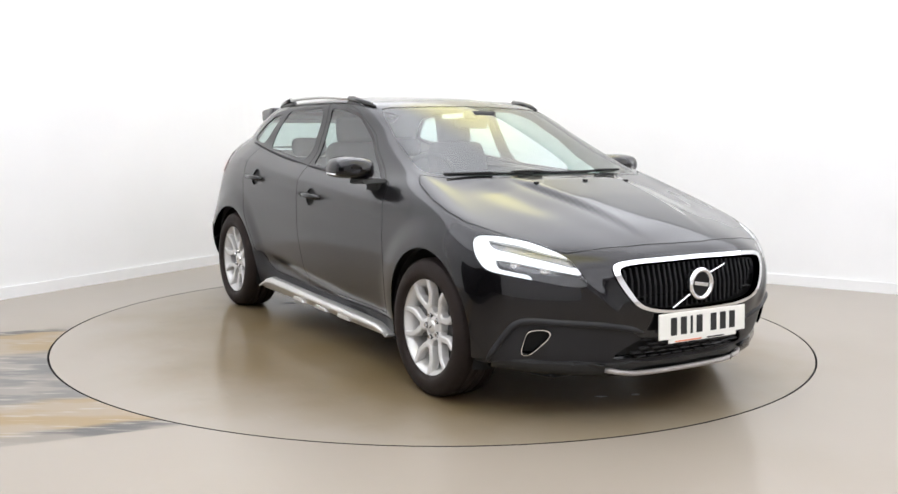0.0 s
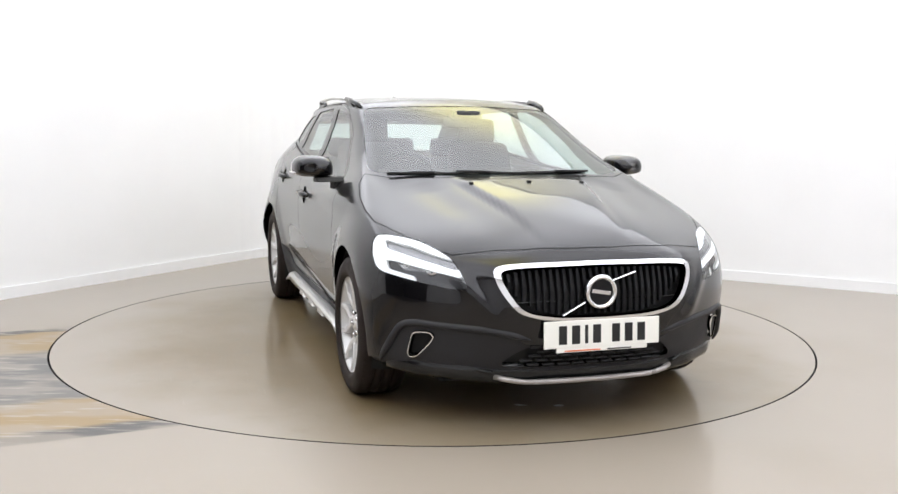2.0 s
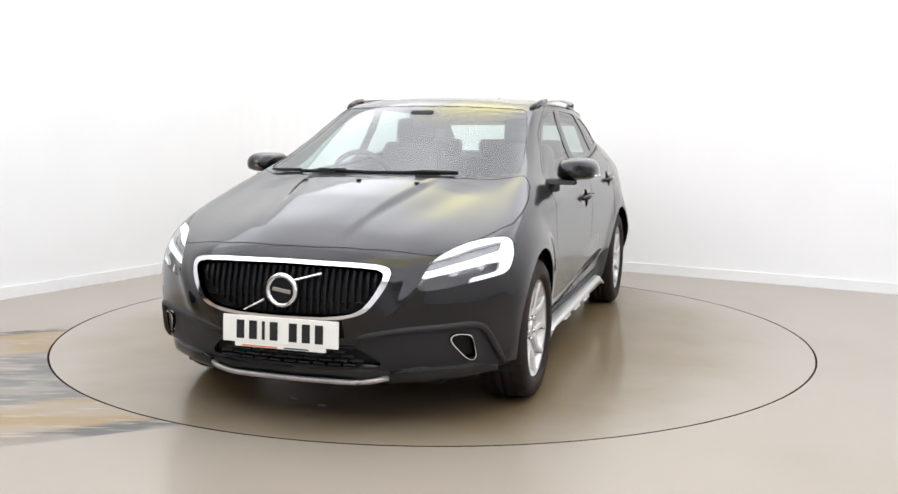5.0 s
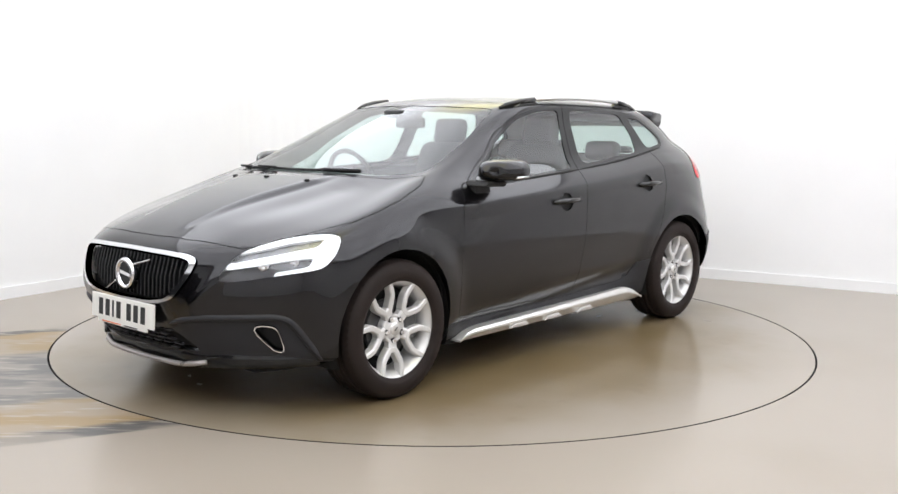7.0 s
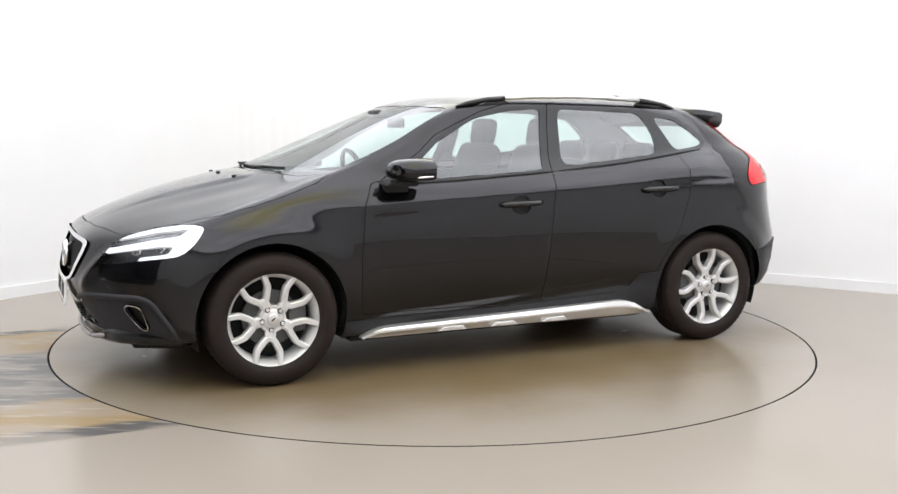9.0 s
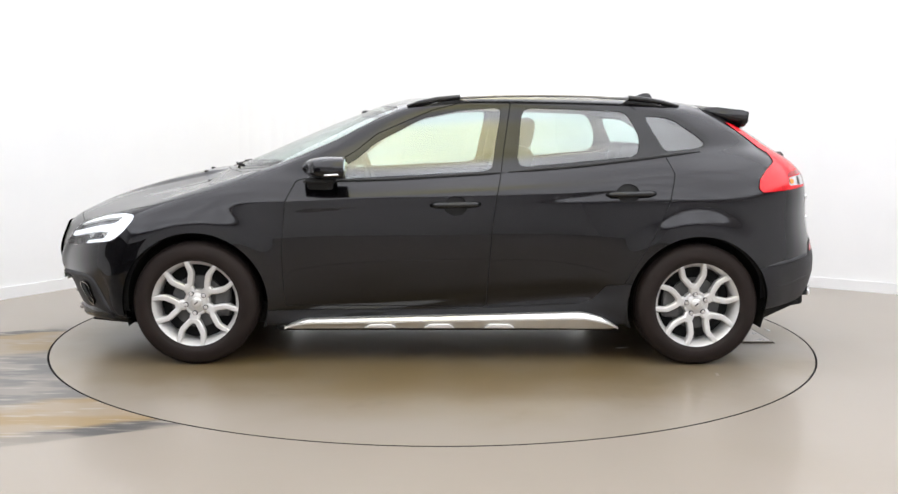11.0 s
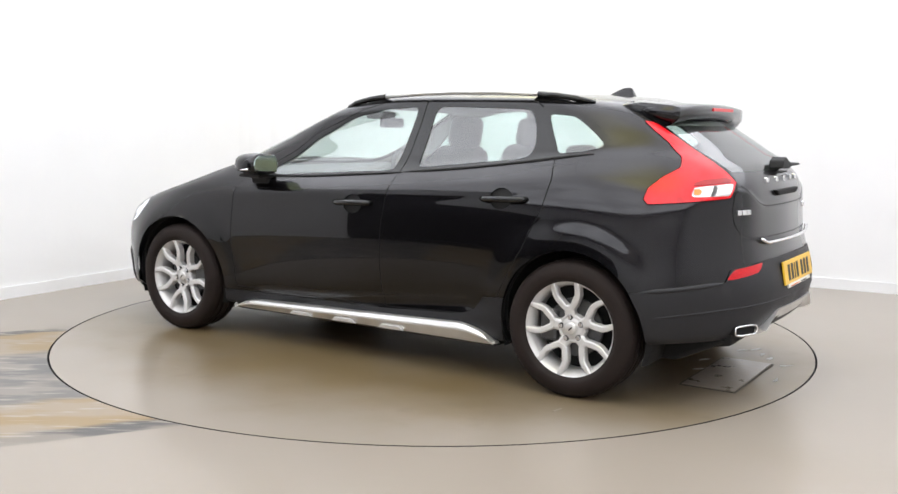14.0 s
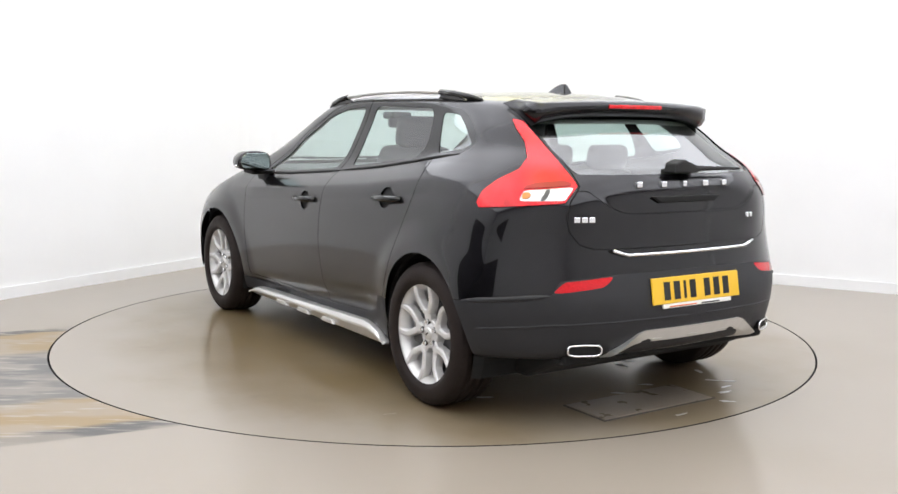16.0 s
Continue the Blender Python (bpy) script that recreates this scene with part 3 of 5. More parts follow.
    G[-1, :, 1] = 0
    return G


def chaikin(poly, times=2, closed=True):
    p = [np.array(q, float) for q in poly]
    for _ in range(times):
        o = []
        n = len(p)
        for i in range(n if closed else n - 1):
            a, b = p[i], p[(i + 1) % n]
            o += [a * 0.75 + b * 0.25, a * 0.25 + b * 0.75]
        p = o if closed else [p[0]] + o + [p[-1]]
    return np.array(p)


def eased(poly, r=0.02, n=4):
    """A closed outline whose corners are rounded off over the length r."""
    p = [np.array(q, float) for q in poly]
    o = []
    for i, b in enumerate(p):
        a, c = p[i - 1], p[(i + 1) % len(p)]
        da, dc = a - b, c - b
        ra, rc = min(r, np.linalg.norm(da) * .45), min(r, np.linalg.norm(dc) * .45)
        s, e = b + da / np.linalg.norm(da) * ra, b + dc / np.linalg.norm(dc) * rc
        for t in np.linspace(0, 1, n):
            o.append(s * (1 - t) ** 2 + b * 2 * t * (1 - t) + e * t * t)
    return np.array(o)


def poly_dist(P, poly):
    """Signed distance of points P to a closed outline, negative inside."""
    poly = np.asarray(poly, float)
    d = np.full(len(P), 1e9)
    inside = np.zeros(len(P), bool)
    for a, b in zip(poly, np.roll(poly, -1, 0)):
        e = b - a
        w = P - a
        t = np.clip((w @ e) / (e @ e + 1e-12), 0, 1)
        q = w - t[:, None] * e
        d = np.minimum(d, (q * q).sum(1))
        c = (a[1] > P[:, 1]) != (b[1] > P[:, 1])
        if abs(e[1]) > 1e-12:
            inside ^= c & (P[:, 0] < e[0] * (P[:, 1] - a[1]) / e[1] + a[0])
    d = np.sqrt(d)
    return np.where(inside, -d, d)


def line_dist(P, line):
    line = np.asarray(line, float)
    d = np.full(len(P), 1e9)
    for a, b in zip(line, line[1:]):
        e = b - a
        w = P - a
        t = np.clip((w @ e) / (e @ e + 1e-12), 0, 1)
        q = w - t[:, None] * e
        d = np.minimum(d, (q * q).sum(1))
    return np.sqrt(d)


class Sheet:
    """A piece of the body's skin, with its normals, that can be cut along outlines."""

    def __init__(self, V, F, N):
        self.V, self.F, self.N = V, F, N

    def cut(self, fn):
        """(inside, outside) by the sign of fn(points)."""
        if not len(self.F):
            return self, Sheet(self.V, [], self.N)
        f = fn(self.V)
        f = np.where(np.abs(f) < 1e-6, 1e-6, f)
        V, N = [v for v in self.V], [v for v in self.N]
        cache, ins, out = {}, [], []
        neg = f < 0
        for face in self.F:
            s = [neg[i] for i in face]
            if all(s):
                ins.append(face)
            elif not any(s):
                out.append(face)
            else:
                a_, b_ = [], []
                n = len(face)
                for k in range(n):
                    i, j = face[k], face[(k + 1) % n]
                    (a_ if neg[i] else b_).append(i)
                    if neg[i] != neg[j]:
                        key = (min(i, j), max(i, j))
                        if key not in cache:
                            t = f[i] / (f[i] - f[j])
                            V.append(self.V[i] * (1 - t) + self.V[j] * t)
                            N.append(self.N[i] * (1 - t) + self.N[j] * t)
                            cache[key] = len(V) - 1
                        a_.append(cache[key])
                        b_.append(cache[key])
                if len(a_) > 2:
                    ins.append(tuple(a_))
                if len(b_) > 2:
                    out.append(tuple(b_))
        V, N = np.array(V), np.array(N)
        N /= np.linalg.norm(N, axis=1)[:, None] + 1e-12
        return Sheet(V, ins, N), Sheet(V, out, N)

    def clean(self):
        used = sorted({i for f in self.F for i in f})
        back = {i: k for k, i in enumerate(used)}
        return Sheet(self.V[used], [tuple(back[i] for i in f) for f in self.F], self.N[used])

    def mirrored(self):
        flip = np.array([1, -1, 1])
        return Sheet(self.V * flip, [tuple(reversed(f)) for f in self.F], self.N * flip)

    def plus(self, other):
        n = len(self.V)
        return Sheet(np.concatenate([self.V, other.V]), self.F + [tuple(i + n for i in f) for f in other.F], np.concatenate([self.N, other.N]))

    def plus_mirror(self):
        c = self.clean()
        n = len(c.V)
        flip = np.array([1, -1, 1])
        on = np.abs(c.V[:, 1]) < 1e-5
        c.N[on, 1] = 0
        idx = [i if on[i] else n + i for i in range(n)]
        return Sheet(np.concatenate([c.V, c.V * flip]), c.F + [tuple(idx[i] for i in reversed(f)) for f in c.F], np.concatenate([c.N, c.N * flip]))


def side_field(poly, ymin=0.45, grow=0.0):
    def fn(V):
        d = poly_dist(V[:, [0, 2]], poly) - grow
        return np.where(V[:, 1] > ymin, d, 1.0)
    return fn


def view_field(poly, azimuth, grow=0.0):
    """Outline drawn in a view from that azimuth (degrees from straight ahead, towards the side)."""
    a = math.radians(azimuth)

    def fn(V):
        h = -V[:, 0] * math.sin(a) + V[:, 1] * math.cos(a)
        depth = V[:, 0] * math.cos(a) + V[:, 1] * math.sin(a)
        d = poly_dist(np.stack([h, V[:, 2]], -1), poly) - grow
        return np.where(depth > 0.3, d, 1.0)
    return fn


def seen_from(azimuth, pts):
    """Projects body points on a view from that azimuth."""
    a = math.radians(azimuth)
    return [(-p[0] * math.sin(a) + p[1] * math.cos(a), p[2]) for p in pts]


G = body_grid()
nv, nu = G.shape[:2]
DU, DV = np.gradient(G, axis=1), np.gradient(G, axis=0)
NRM = np.cross(DU, DV)
NRM[:, 0, 1] = NRM[:, -1, 1] = NRM[-1, :, 1] = 0
NRM /= np.linalg.norm(NRM, axis=2)[..., None] + 1e-12
SKIN = Sheet(G.reshape(-1, 3), [(v * nu + u, v * nu + u + 1, (v + 1) * nu + u + 1, (v + 1) * nu + u) for v in range(nv - 1) for u in range(nu - 1)], NRM.reshape(-1, 3))
car = new("car")
tagged(car, "black five-door hatchback car with raised cladding and silver roof rails", "car")


def panel(name, sheet, material, parent=None, label="", thick=0.004, lift=0.0):
    """One panel of the body, given thickness inwards and the skin's own smooth normals."""
    c = sheet.clean()
    n = len(c.V)
    V = c.V + c.N * lift
    faces, normals = [], []
    for f in c.F:
        p = V[list(f)]
        area = np.linalg.norm(sum(np.cross(p[k] - p[0], p[k + 1] - p[0]) for k in range(1, len(f) - 1)))
        if area > 1e-9:
            faces.append(f)
            normals += [c.N[i] for i in f]
    if thick:
        count = {}
        for f in faces:
            for a, b in zip(f, f[1:] + f[:1]):
                count[(a, b)] = 1
        rim = [e for e in count if (e[1], e[0]) not in count]
        V = np.concatenate([V, V - c.N * thick])
        back = [tuple(i + n for i in reversed(f)) for f in faces]
        for f in back:
            normals += [-c.N[i - n] for i in f]
        faces = faces + back
        for a, b in rim:
            q = np.cross(V[b] - V[a], -c.N[a])
            q = -q / (np.linalg.norm(q) + 1e-12)
            faces.append((b, a, a + n, b + n))
            normals += [-q] * 4
    me = bpy.data.meshes.new(name)
    me.from_pydata(V.tolist(), [], faces)
    me.update()
    me.polygons.foreach_set("use_smooth", [True] * len(me.polygons))
    me.normals_split_custom_set([tuple(v) for v in normals])
    return place(name, me, material, parent or car, label)


def both(name, sheet, material, label="", parents=(None, None), **k):
    """The same piece on the left and on the right flank."""
    a = panel(name, sheet, material, parents[0], label, **k)
    b = panel(name, sheet.mirrored(), material, parents[1], label, **k)
    return a, b


def skin_at(i, j, k, p, q, keep):
    """Height k of the skin over (p, q) in the axes i, j, from the nearest grid points that keep() picks."""
    P = SKIN.V[keep(SKIN.V)]
    d = (P[:, i] - p) ** 2 + (P[:, j] - q) ** 2
    n = np.argsort(d)[:4]
    w = 1 / (d[n] + 1e-6)
    return float((P[n, k] * w).sum() / w.sum())


def top_z(x, y):
    return skin_at(0, 1, 2, x, abs(y), lambda V: V[:, 2] > 0.70)


def flank_y(x, z):
    return skin_at(0, 2, 1, x, z, lambda V: V[:, 1] > 0.5)


def nose_x(y, z):
    return skin_at(1, 2, 0, abs(y), z, lambda V: V[:, 0] > 1.5)


def tail_x(y, z):
    return skin_at(1, 2, 0, abs(y), z, lambda V: V[:, 0] < -1.4)


# ---------------------------------------------------------------- outlines on the body (side view: x, z)
WIN_F = eased([(.70, .968), (.49, 1.079), (.385, 1.170), (.14, 1.298), (-.08, 1.345), (-.283, 1.358), (-.225, 1.024)], 0.03)
WIN_R = eased([(-.399, 1.361), (-.965, 1.345), (-1.03, 1.21), (-1.017, 1.106), (-.362, 1.042)], 0.05)
WIN_Q = eased([(-1.06, 1.323), (-1.20, 1.312), (-1.29, 1.258), (-1.39, 1.178), (-1.356, 1.155), (-1.163, 1.129)], 0.03)
TRIM = eased([(.78, .948), (.49, 1.103), (.385, 1.194), (.13, 1.322), (-.08, 1.368), (-.28, 1.379), (-.95, 1.367), (-1.22, 1.334),
                (-1.33, 1.275), (-1.43, 1.185), (-1.37, 1.138), (-1.14, 1.107), (-.36, 1.024), (.6, .944)], .05)
DOOR_F = [(.80, .97), (.855, .86), (.875, .60), (.862, .31), (-.202, .30), (-.206, .45), (-.223, .73), (-.245, .89), (-.275, 1.02), (-.335, 1.392), (-.08, 1.386),
          (.09, 1.342), (.385, 1.212), (.50, 1.118), (.75, .975)]
DOOR_R = [(-.202, .30), (-.206, .45), (-.223, .73), (-.245, .89), (-.275, 1.02), (-.335, 1.392), (-.97, 1.385), (-1.04, 1.345), (-1.155, 1.117), (-1.19, 1.016),
          (-1.163, .885), (-1.077, .693), (-.98, .526), (-.92, .42), (-.85, .33)]
GAP = 0.0025


def arch_field(V):
    f = np.full(len(V), 1.0)
    for cx, r in ((1.323, 0.374), (-1.323, 0.370)):
        f = np.minimum(f, np.hypot(V[:, 0] - cx, V[:, 2] - 0.325) - r)
    return np.where(V[:, 1] > 0.45, f, 1.0)


def top_field(poly, zmin, grow=0.0):
    def fn(V):
        return np.where(V[:, 2] > zmin, poly_dist(V[:, [0, 1]], poly) - grow, 1.0)
    return fn


def oval_field(cx, cz, rx, rz):
    def fn(V):
        return np.where(V[:, 1] > 0.5, (np.hypot((V[:, 0] - cx) / rx, (V[:, 2] - cz) / rz) - 1) * min(rx, rz), 1.0)
    return fn


SCREEN = eased([(1.245, -.2), (1.245, .15), (1.20, .36), (1.12, .545), (1.0, .675), (.93, .688), (.60, .634), (.262, .556), (.33, .40), (.375, .2), (.385, 0), (.385, -.2)], .04)
HOOD = [(2.088, -.2), (2.088, .1), (2.068, .32), (2.01, .487), (1.973, .575), (1.891, .648), (1.685, .745), (1.542, .80), (1.40, .808), (1.242, .798), (1.073, .766), (.995, .72),
        (1.12, .60), (1.21, .40), (1.265, .2), (1.265, -.2)]
HEAD = eased(seen_from(40, [(2.074, .522, .592), (2.036, .548, .661), (1.982, .577, .718), (1.909, .619, .749), (1.813, .673, .776), (1.715, .745, .791), (1.649, .80, .791),
                      (1.632, .826, .772), (1.671, .843, .714), (1.715, .837, .668), (1.752, .824, .646), (1.838, .777, .635), (1.938, .692, .617), (2.011, .612, .600)]), .04)
HEAD_UP = eased(seen_from(40, [(1.695, .793, .775), (1.824, .709, .758), (1.926, .632, .729), (1.984, .571, .712), (2.027, .551, .676), (2.010, .578, .676), (1.932, .662, .699), (1.828, .746, .725), (1.745, .796, .740)]), .008)
HEAD_LO = eased(seen_from(40, [(1.768, .805, .696), (1.835, .761, .692), (1.934, .678, .672), (2.024, .577, .649), (2.042, .549, .649), (2.040, .544, .662), (2.10, .49, .575), (2.013, .612, .590), (1.919, .711, .612),
                               (1.912, .714, .639), (1.826, .779, .654), (1.796, .798, .658)]), .008)
GRILLE = eased([(-.1, .707), (0, .707), (.30, .704), (.405, .697), (.447, .682), (.435, .62), (.395, .554), (.355, .512), (.262, .486), (.169, .480), (0, .478), (-.1, .478)], .035)
GRILLE_IN = eased([(-.1, .687), (0, .687), (.30, .683), (.392, .677), (.420, .664), (.392, .599), (.354, .541), (.307, .514), (.192, .497), (0, .493), (-.1, .493)], .035)
INTAKE = chaikin([(-.1, .372), (0, .372), (.263, .366), (.335, .340), (.405, .275), (.36, .262), (0, .262), (-.1, .262)], 1)
CLAD_FRONT = seen_from(30, [(2.19, .2, .372), (2.15, .31, .375), (2.136, .392, .430), (2.121, .436, .446), (2.013, .611, .452), (1.916, .718, .460), (1.882, .749, .450), (1.838, .773, .393),
                            (1.792, .793, .325), (1.741, .808, .268), (1.60, .83, .255), (1.60, .83, .10), (2.2, .2, .10)])
CLAD_MID = [(-.1, .372), (.0, .372), (.33, .373), (.36, .30), (.36, .10), (-.1, .10)]
VENT = chaikin(seen_from(30, [(1.906, .718, .408), (1.965, .660, .415), (1.976, .642, .388), (1.907, .690, .306), (1.885, .708, .290), (1.862, .732, .294), (1.895, .722, .385)]), 1)
VENT_IN = chaikin(seen_from(30, [(1.910, .712, .398), (1.957, .666, .405), (1.965, .650, .388), (1.907, .696, .314), (1.885, .710, .300), (1.872, .724, .302), (1.899, .718, .382)]), 1)
TAIL = seen_from(140, [(-1.545, .560, 1.290), (-1.59, .530, 1.280), (-1.67, .525, 1.222), (-1.835, .535, 1.118), (-1.925, .530, 1.051), (-1.957, .525, 1.018), (-1.957, .59, .950),
                       (-1.655, .802, .920), (-1.632, .799, .942), (-1.640, .773, .990), (-1.680, .724, 1.038), (-1.745, .660, 1.083), (-1.752, .63, 1.127), (-1.68, .59, 1.190), (-1.60, .575, 1.245)])
TAIL_CLEAR = (seen_from(140, [(-1.816, .686, .998), (-1.945, .533, 1.014), (-1.948, .586, .960), (-1.814, .719, .955)]))
TAIL_BULB = seen_from(140, [(-1.826, .700, .990), (-1.852, .672, .992), (-1.850, .690, .965), (-1.826, .712, .963)])
TAIL_BAR = seen_from(140, [(-1.878, .625, 1.004), (-1.892, .606, 1.006), (-1.892, .640, .958), (-1.876, .655, .957)])
TAIL_RIDGE = seen_from(140, [(-1.800, .700, 1.006), (-1.835, .640, 1.028), (-1.905, .560, 1.036), (-1.950, .530, 1.022), (-1.930, .545, 1.018), (-1.816, .686, 1.003)])
REAR_GLASS = [(.1, 1.062), (0, 1.062), (-.30, 1.062), (-.512, 1.064), (-.522, 1.085), (-.516, 1.14), (-.508, 1.235), (-.500, 1.292), (0, 1.298), (.1, 1.298)]
TAILGATE = [(.1, .764), (0, .764), (-.322, .763), (-.495, .765), (-.553, .784), (-.590, .84), (-.598, .899), (-.578, .957), (-.528, 1.018), (-.530, 1.051), (-.53, 1.118), (-.52, 1.222), (-.525, 1.33), (0, 1.35), (.1, 1.35)]
REFLECTOR = seen_from(155, [(-1.982, .668, .590), (-2.000, .622, .636), (-2.071, .415, .655), (-2.069, .470, .614), (-2.027, .593, .599)])
CLAD_REAR = seen_from(145, [(-1.60, .90, .532), (-1.655, .892, .537), (-1.849, .804, .562), (-1.983, .669, .583), (-1.995, .639, .640), (-2.07, .414, .661), (-2.102, .094, .666), (-2.11, 0, .666),
                            (-2.12, -.3, .666), (-2.1, -.3, .15), (-1.6, .90, .15)])
SILL = [(1.02, .286), (.80, .284), (-.10, .286), (-.68, .318), (-.77, .345), (-.84, .425), (-1.02, .440), (-1.05, .1), (1.02, .1)]

# cut the skin
_, rest = SKIN.cut(arch_field)
trim, rest = rest.cut(side_field(TRIM))
door_f_frame, trim_rest = trim.cut(side_field(DOOR_F, grow=-GAP))
door_r_frame, trim_rest = trim_rest.cut(side_field(DOOR_R, grow=-GAP))
win_f, door_f_frame = door_f_frame.cut(side_field(WIN_F))
win_r, door_r_frame = door_r_frame.cut(side_field(WIN_R))
win_q, trim_rest = trim_rest.cut(side_field(WIN_Q))
sill, rest = rest.cut(side_field(SILL))
door_f, rest = rest.cut(side_field(DOOR_F, grow=-GAP))
seal_f, rest = rest.cut(side_field(DOOR_F, grow=GAP))
door_r, rest = rest.cut(side_field(DOOR_R, grow=-GAP))
seal_r, rest = rest.cut(side_field(DOOR_R, grow=GAP))
cup_f, door_f = door_f.cut(oval_field(-.031, .843, .062, .052))
cup_r, door_r = door_r.cut(oval_field(-.937, .914, .062, .052))
screen, rest = rest.cut(top_field(SCREEN, 0.95))
head, rest = rest.cut(view_field(HEAD, 40))
hood, rest = rest.cut(top_field(HOOD, 0.70, -GAP))
seal_h, rest = rest.cut(top_field(HOOD, 0.70, GAP))
grille, rest = rest.cut(view_field(GRILLE, 0))
grille_in, grille_ring = grille.cut(view_field(GRILLE_IN, 0, .005))
intake, rest = rest.cut(view_field(INTAKE, 0))
vent, rest = rest.cut(view_field(VENT, 30))
vent_in, vent_ring = vent.cut(view_field(VENT_IN, 30, .0055))
clad_f, rest = rest.cut(view_field(CLAD_FRONT, 30))
clad_m, rest = rest.cut(view_field(CLAD_MID, 0))
tail, rest = rest.cut(view_field(TAIL, 140, -0.001))
_, rest = rest.cut(view_field(TAIL, 140, 0.002))
tail_clear, tail_red = tail.cut(view_field(TAIL_CLEAR, 140))
rear_glass, rest = rest.cut(view_field(REAR_GLASS, 180))
gate, rest = rest.cut(view_field(TAILGATE, 180, -GAP))
seal_t, rest = rest.cut(view_field(TAILGATE, 180, GAP))


def gate_crease(off):
    def fn(V):
        return V[:, 2] - 0.903 - 0.095 * np.clip((V[:, 1] - 0.28) / 0.22, 0, 1) ** 2.2 - off
    return fn


gate_low, gate_up = gate.cut(gate_crease(.0022))
gate_low, gate_line = gate_low.cut(gate_crease(-.0022))
gate = gate_low.clean().plus(gate_up.clean())
refl, rest = rest.cut(view_field(REFLECTOR, 155))
clad_r, rest = rest.cut(view_field(CLAD_REAR, 145))
drl_up, drl = head.cut(view_field(HEAD_UP, 40))
drl_lo, drl = drl.cut(view_field(HEAD_LO, 40))

# painted shell and panels
panel("body_shell", rest.plus_mirror(), M_PAINT, label="glossy black painted body shell")
panel("bonnet", hood.plus_mirror(), M_PAINT)
tailgate_ = panel("tailgate", gate.plus_mirror(), M_PAINT)
# black strip set into the tailgate for the shade of its crease
panel("crease_shade_strip", gate_line.plus_mirror(), M_INNER, tailgate_, "thin black strip for the shade along the tailgate crease", thick=0, lift=-0.001)
doors_f = both("front_door", door_f, M_PAINT)
doors_r = both("rear_door", door_r, M_PAINT)
both("door_seal", seal_f, M_INNER, "thin black rubber seal", parents=doors_f, thick=0, lift=-0.0015)
both("door_seal", seal_r, M_INNER, "thin black rubber seal", parents=doors_r, thick=0, lift=-0.0015)
panel("bonnet_seal", seal_h.plus_mirror(), M_INNER, label="thin black rubber seal", thick=0, lift=-0.0015)
panel("tailgate_seal", seal_t.plus_mirror(), M_INNER, label="thin black rubber seal", thick=0, lift=-0.0015)
# body-painted recesses; matt black colour stands in for their shade
both("handle_cup", cup_f, M_BLACK, parents=doors_f, lift=-0.012, thick=0)
both("handle_cup", cup_r, M_BLACK, parents=doors_r, lift=-0.012, thick=0)
both("door_window_frame", door_f_frame, M_GLOSSBLK, parents=doors_f)
both("door_window_frame", door_r_frame, M_GLOSSBLK, parents=doors_r)
both("side_window", win_f, M_SIDEGLASS, "lightly green-tinted side glass", parents=doors_f, thick=0, lift=-0.004)
both("side_window", win_r, M_SIDEGLASS, "lightly green-tinted side glass", parents=doors_r, thick=0, lift=-0.004)
both("quarter_window", win_q, M_SIDEGLASS, "small tinted quarter glass", thick=0, lift=-0.004)
trim_front, trim_rear = trim_rest.cut(lambda V: -V[:, 0])
trim_rear, trim_mid = trim_rear.cut(lambda V: V[:, 0] + 1.02)
seal_back, seal_mid = trim_mid.cut(lambda V: V[:, 0] + 0.7)
both("pillar_seal", seal_mid, M_INNER, "thin black rubber seal", thick=0, lift=-0.002)
both("pillar_seal", seal_back, M_INNER, "thin black rubber seal", thick=0, lift=-0.002)
both("mirror_triangle", trim_front, M_GLOSSBLK)
both("quarter_trim", trim_rear, M_GLOSSBLK)
panel("windscreen", screen.plus_mirror(), M_GLASS, label="clear tinted windscreen", thick=0, lift=-0.002)
panel("rear_window", rear_glass.plus_mirror(), M_REARGLASS, label="tinted rear window", thick=0, lift=-0.002)
# matte cladding
both("sill_cladding", sill, M_CLAD, "matte dark grey plastic sill cladding", lift=0.003)
panel("front_bumper_cladding", clad_f.clean().plus(clad_m.clean()).plus_mirror(), M_CLAD,
      label="matte dark grey plastic bumper cladding", lift=-0.013)
panel("rear_bumper_cladding", clad_r.plus_mirror(), M_CLAD, label="matte dark grey plastic bumper cladding", lift=0.004)
# rounded lips along the cladding's edges


def on_skin(p, out=0.0):
    """The nearest place on the skin, moved outwards a little."""
    q = np.abs(np.array(p, float) * (0, 1, 0)) + np.array(p, float) * (1, 0, 1)
    d = ((SKIN.V - q) ** 2).sum(1)
    n = np.argsort(d)[:4]
    w = 1 / (d[n] + 1e-6)
    nrm = (SKIN.N[n] * w[:, None]).sum(0) / w.sum()
    off = (SKIN.V[n] - q) @ (nrm / np.linalg.norm(nrm))
    return q + nrm / np.linalg.norm(nrm) * ((off * w).sum() / w.sum() + out)


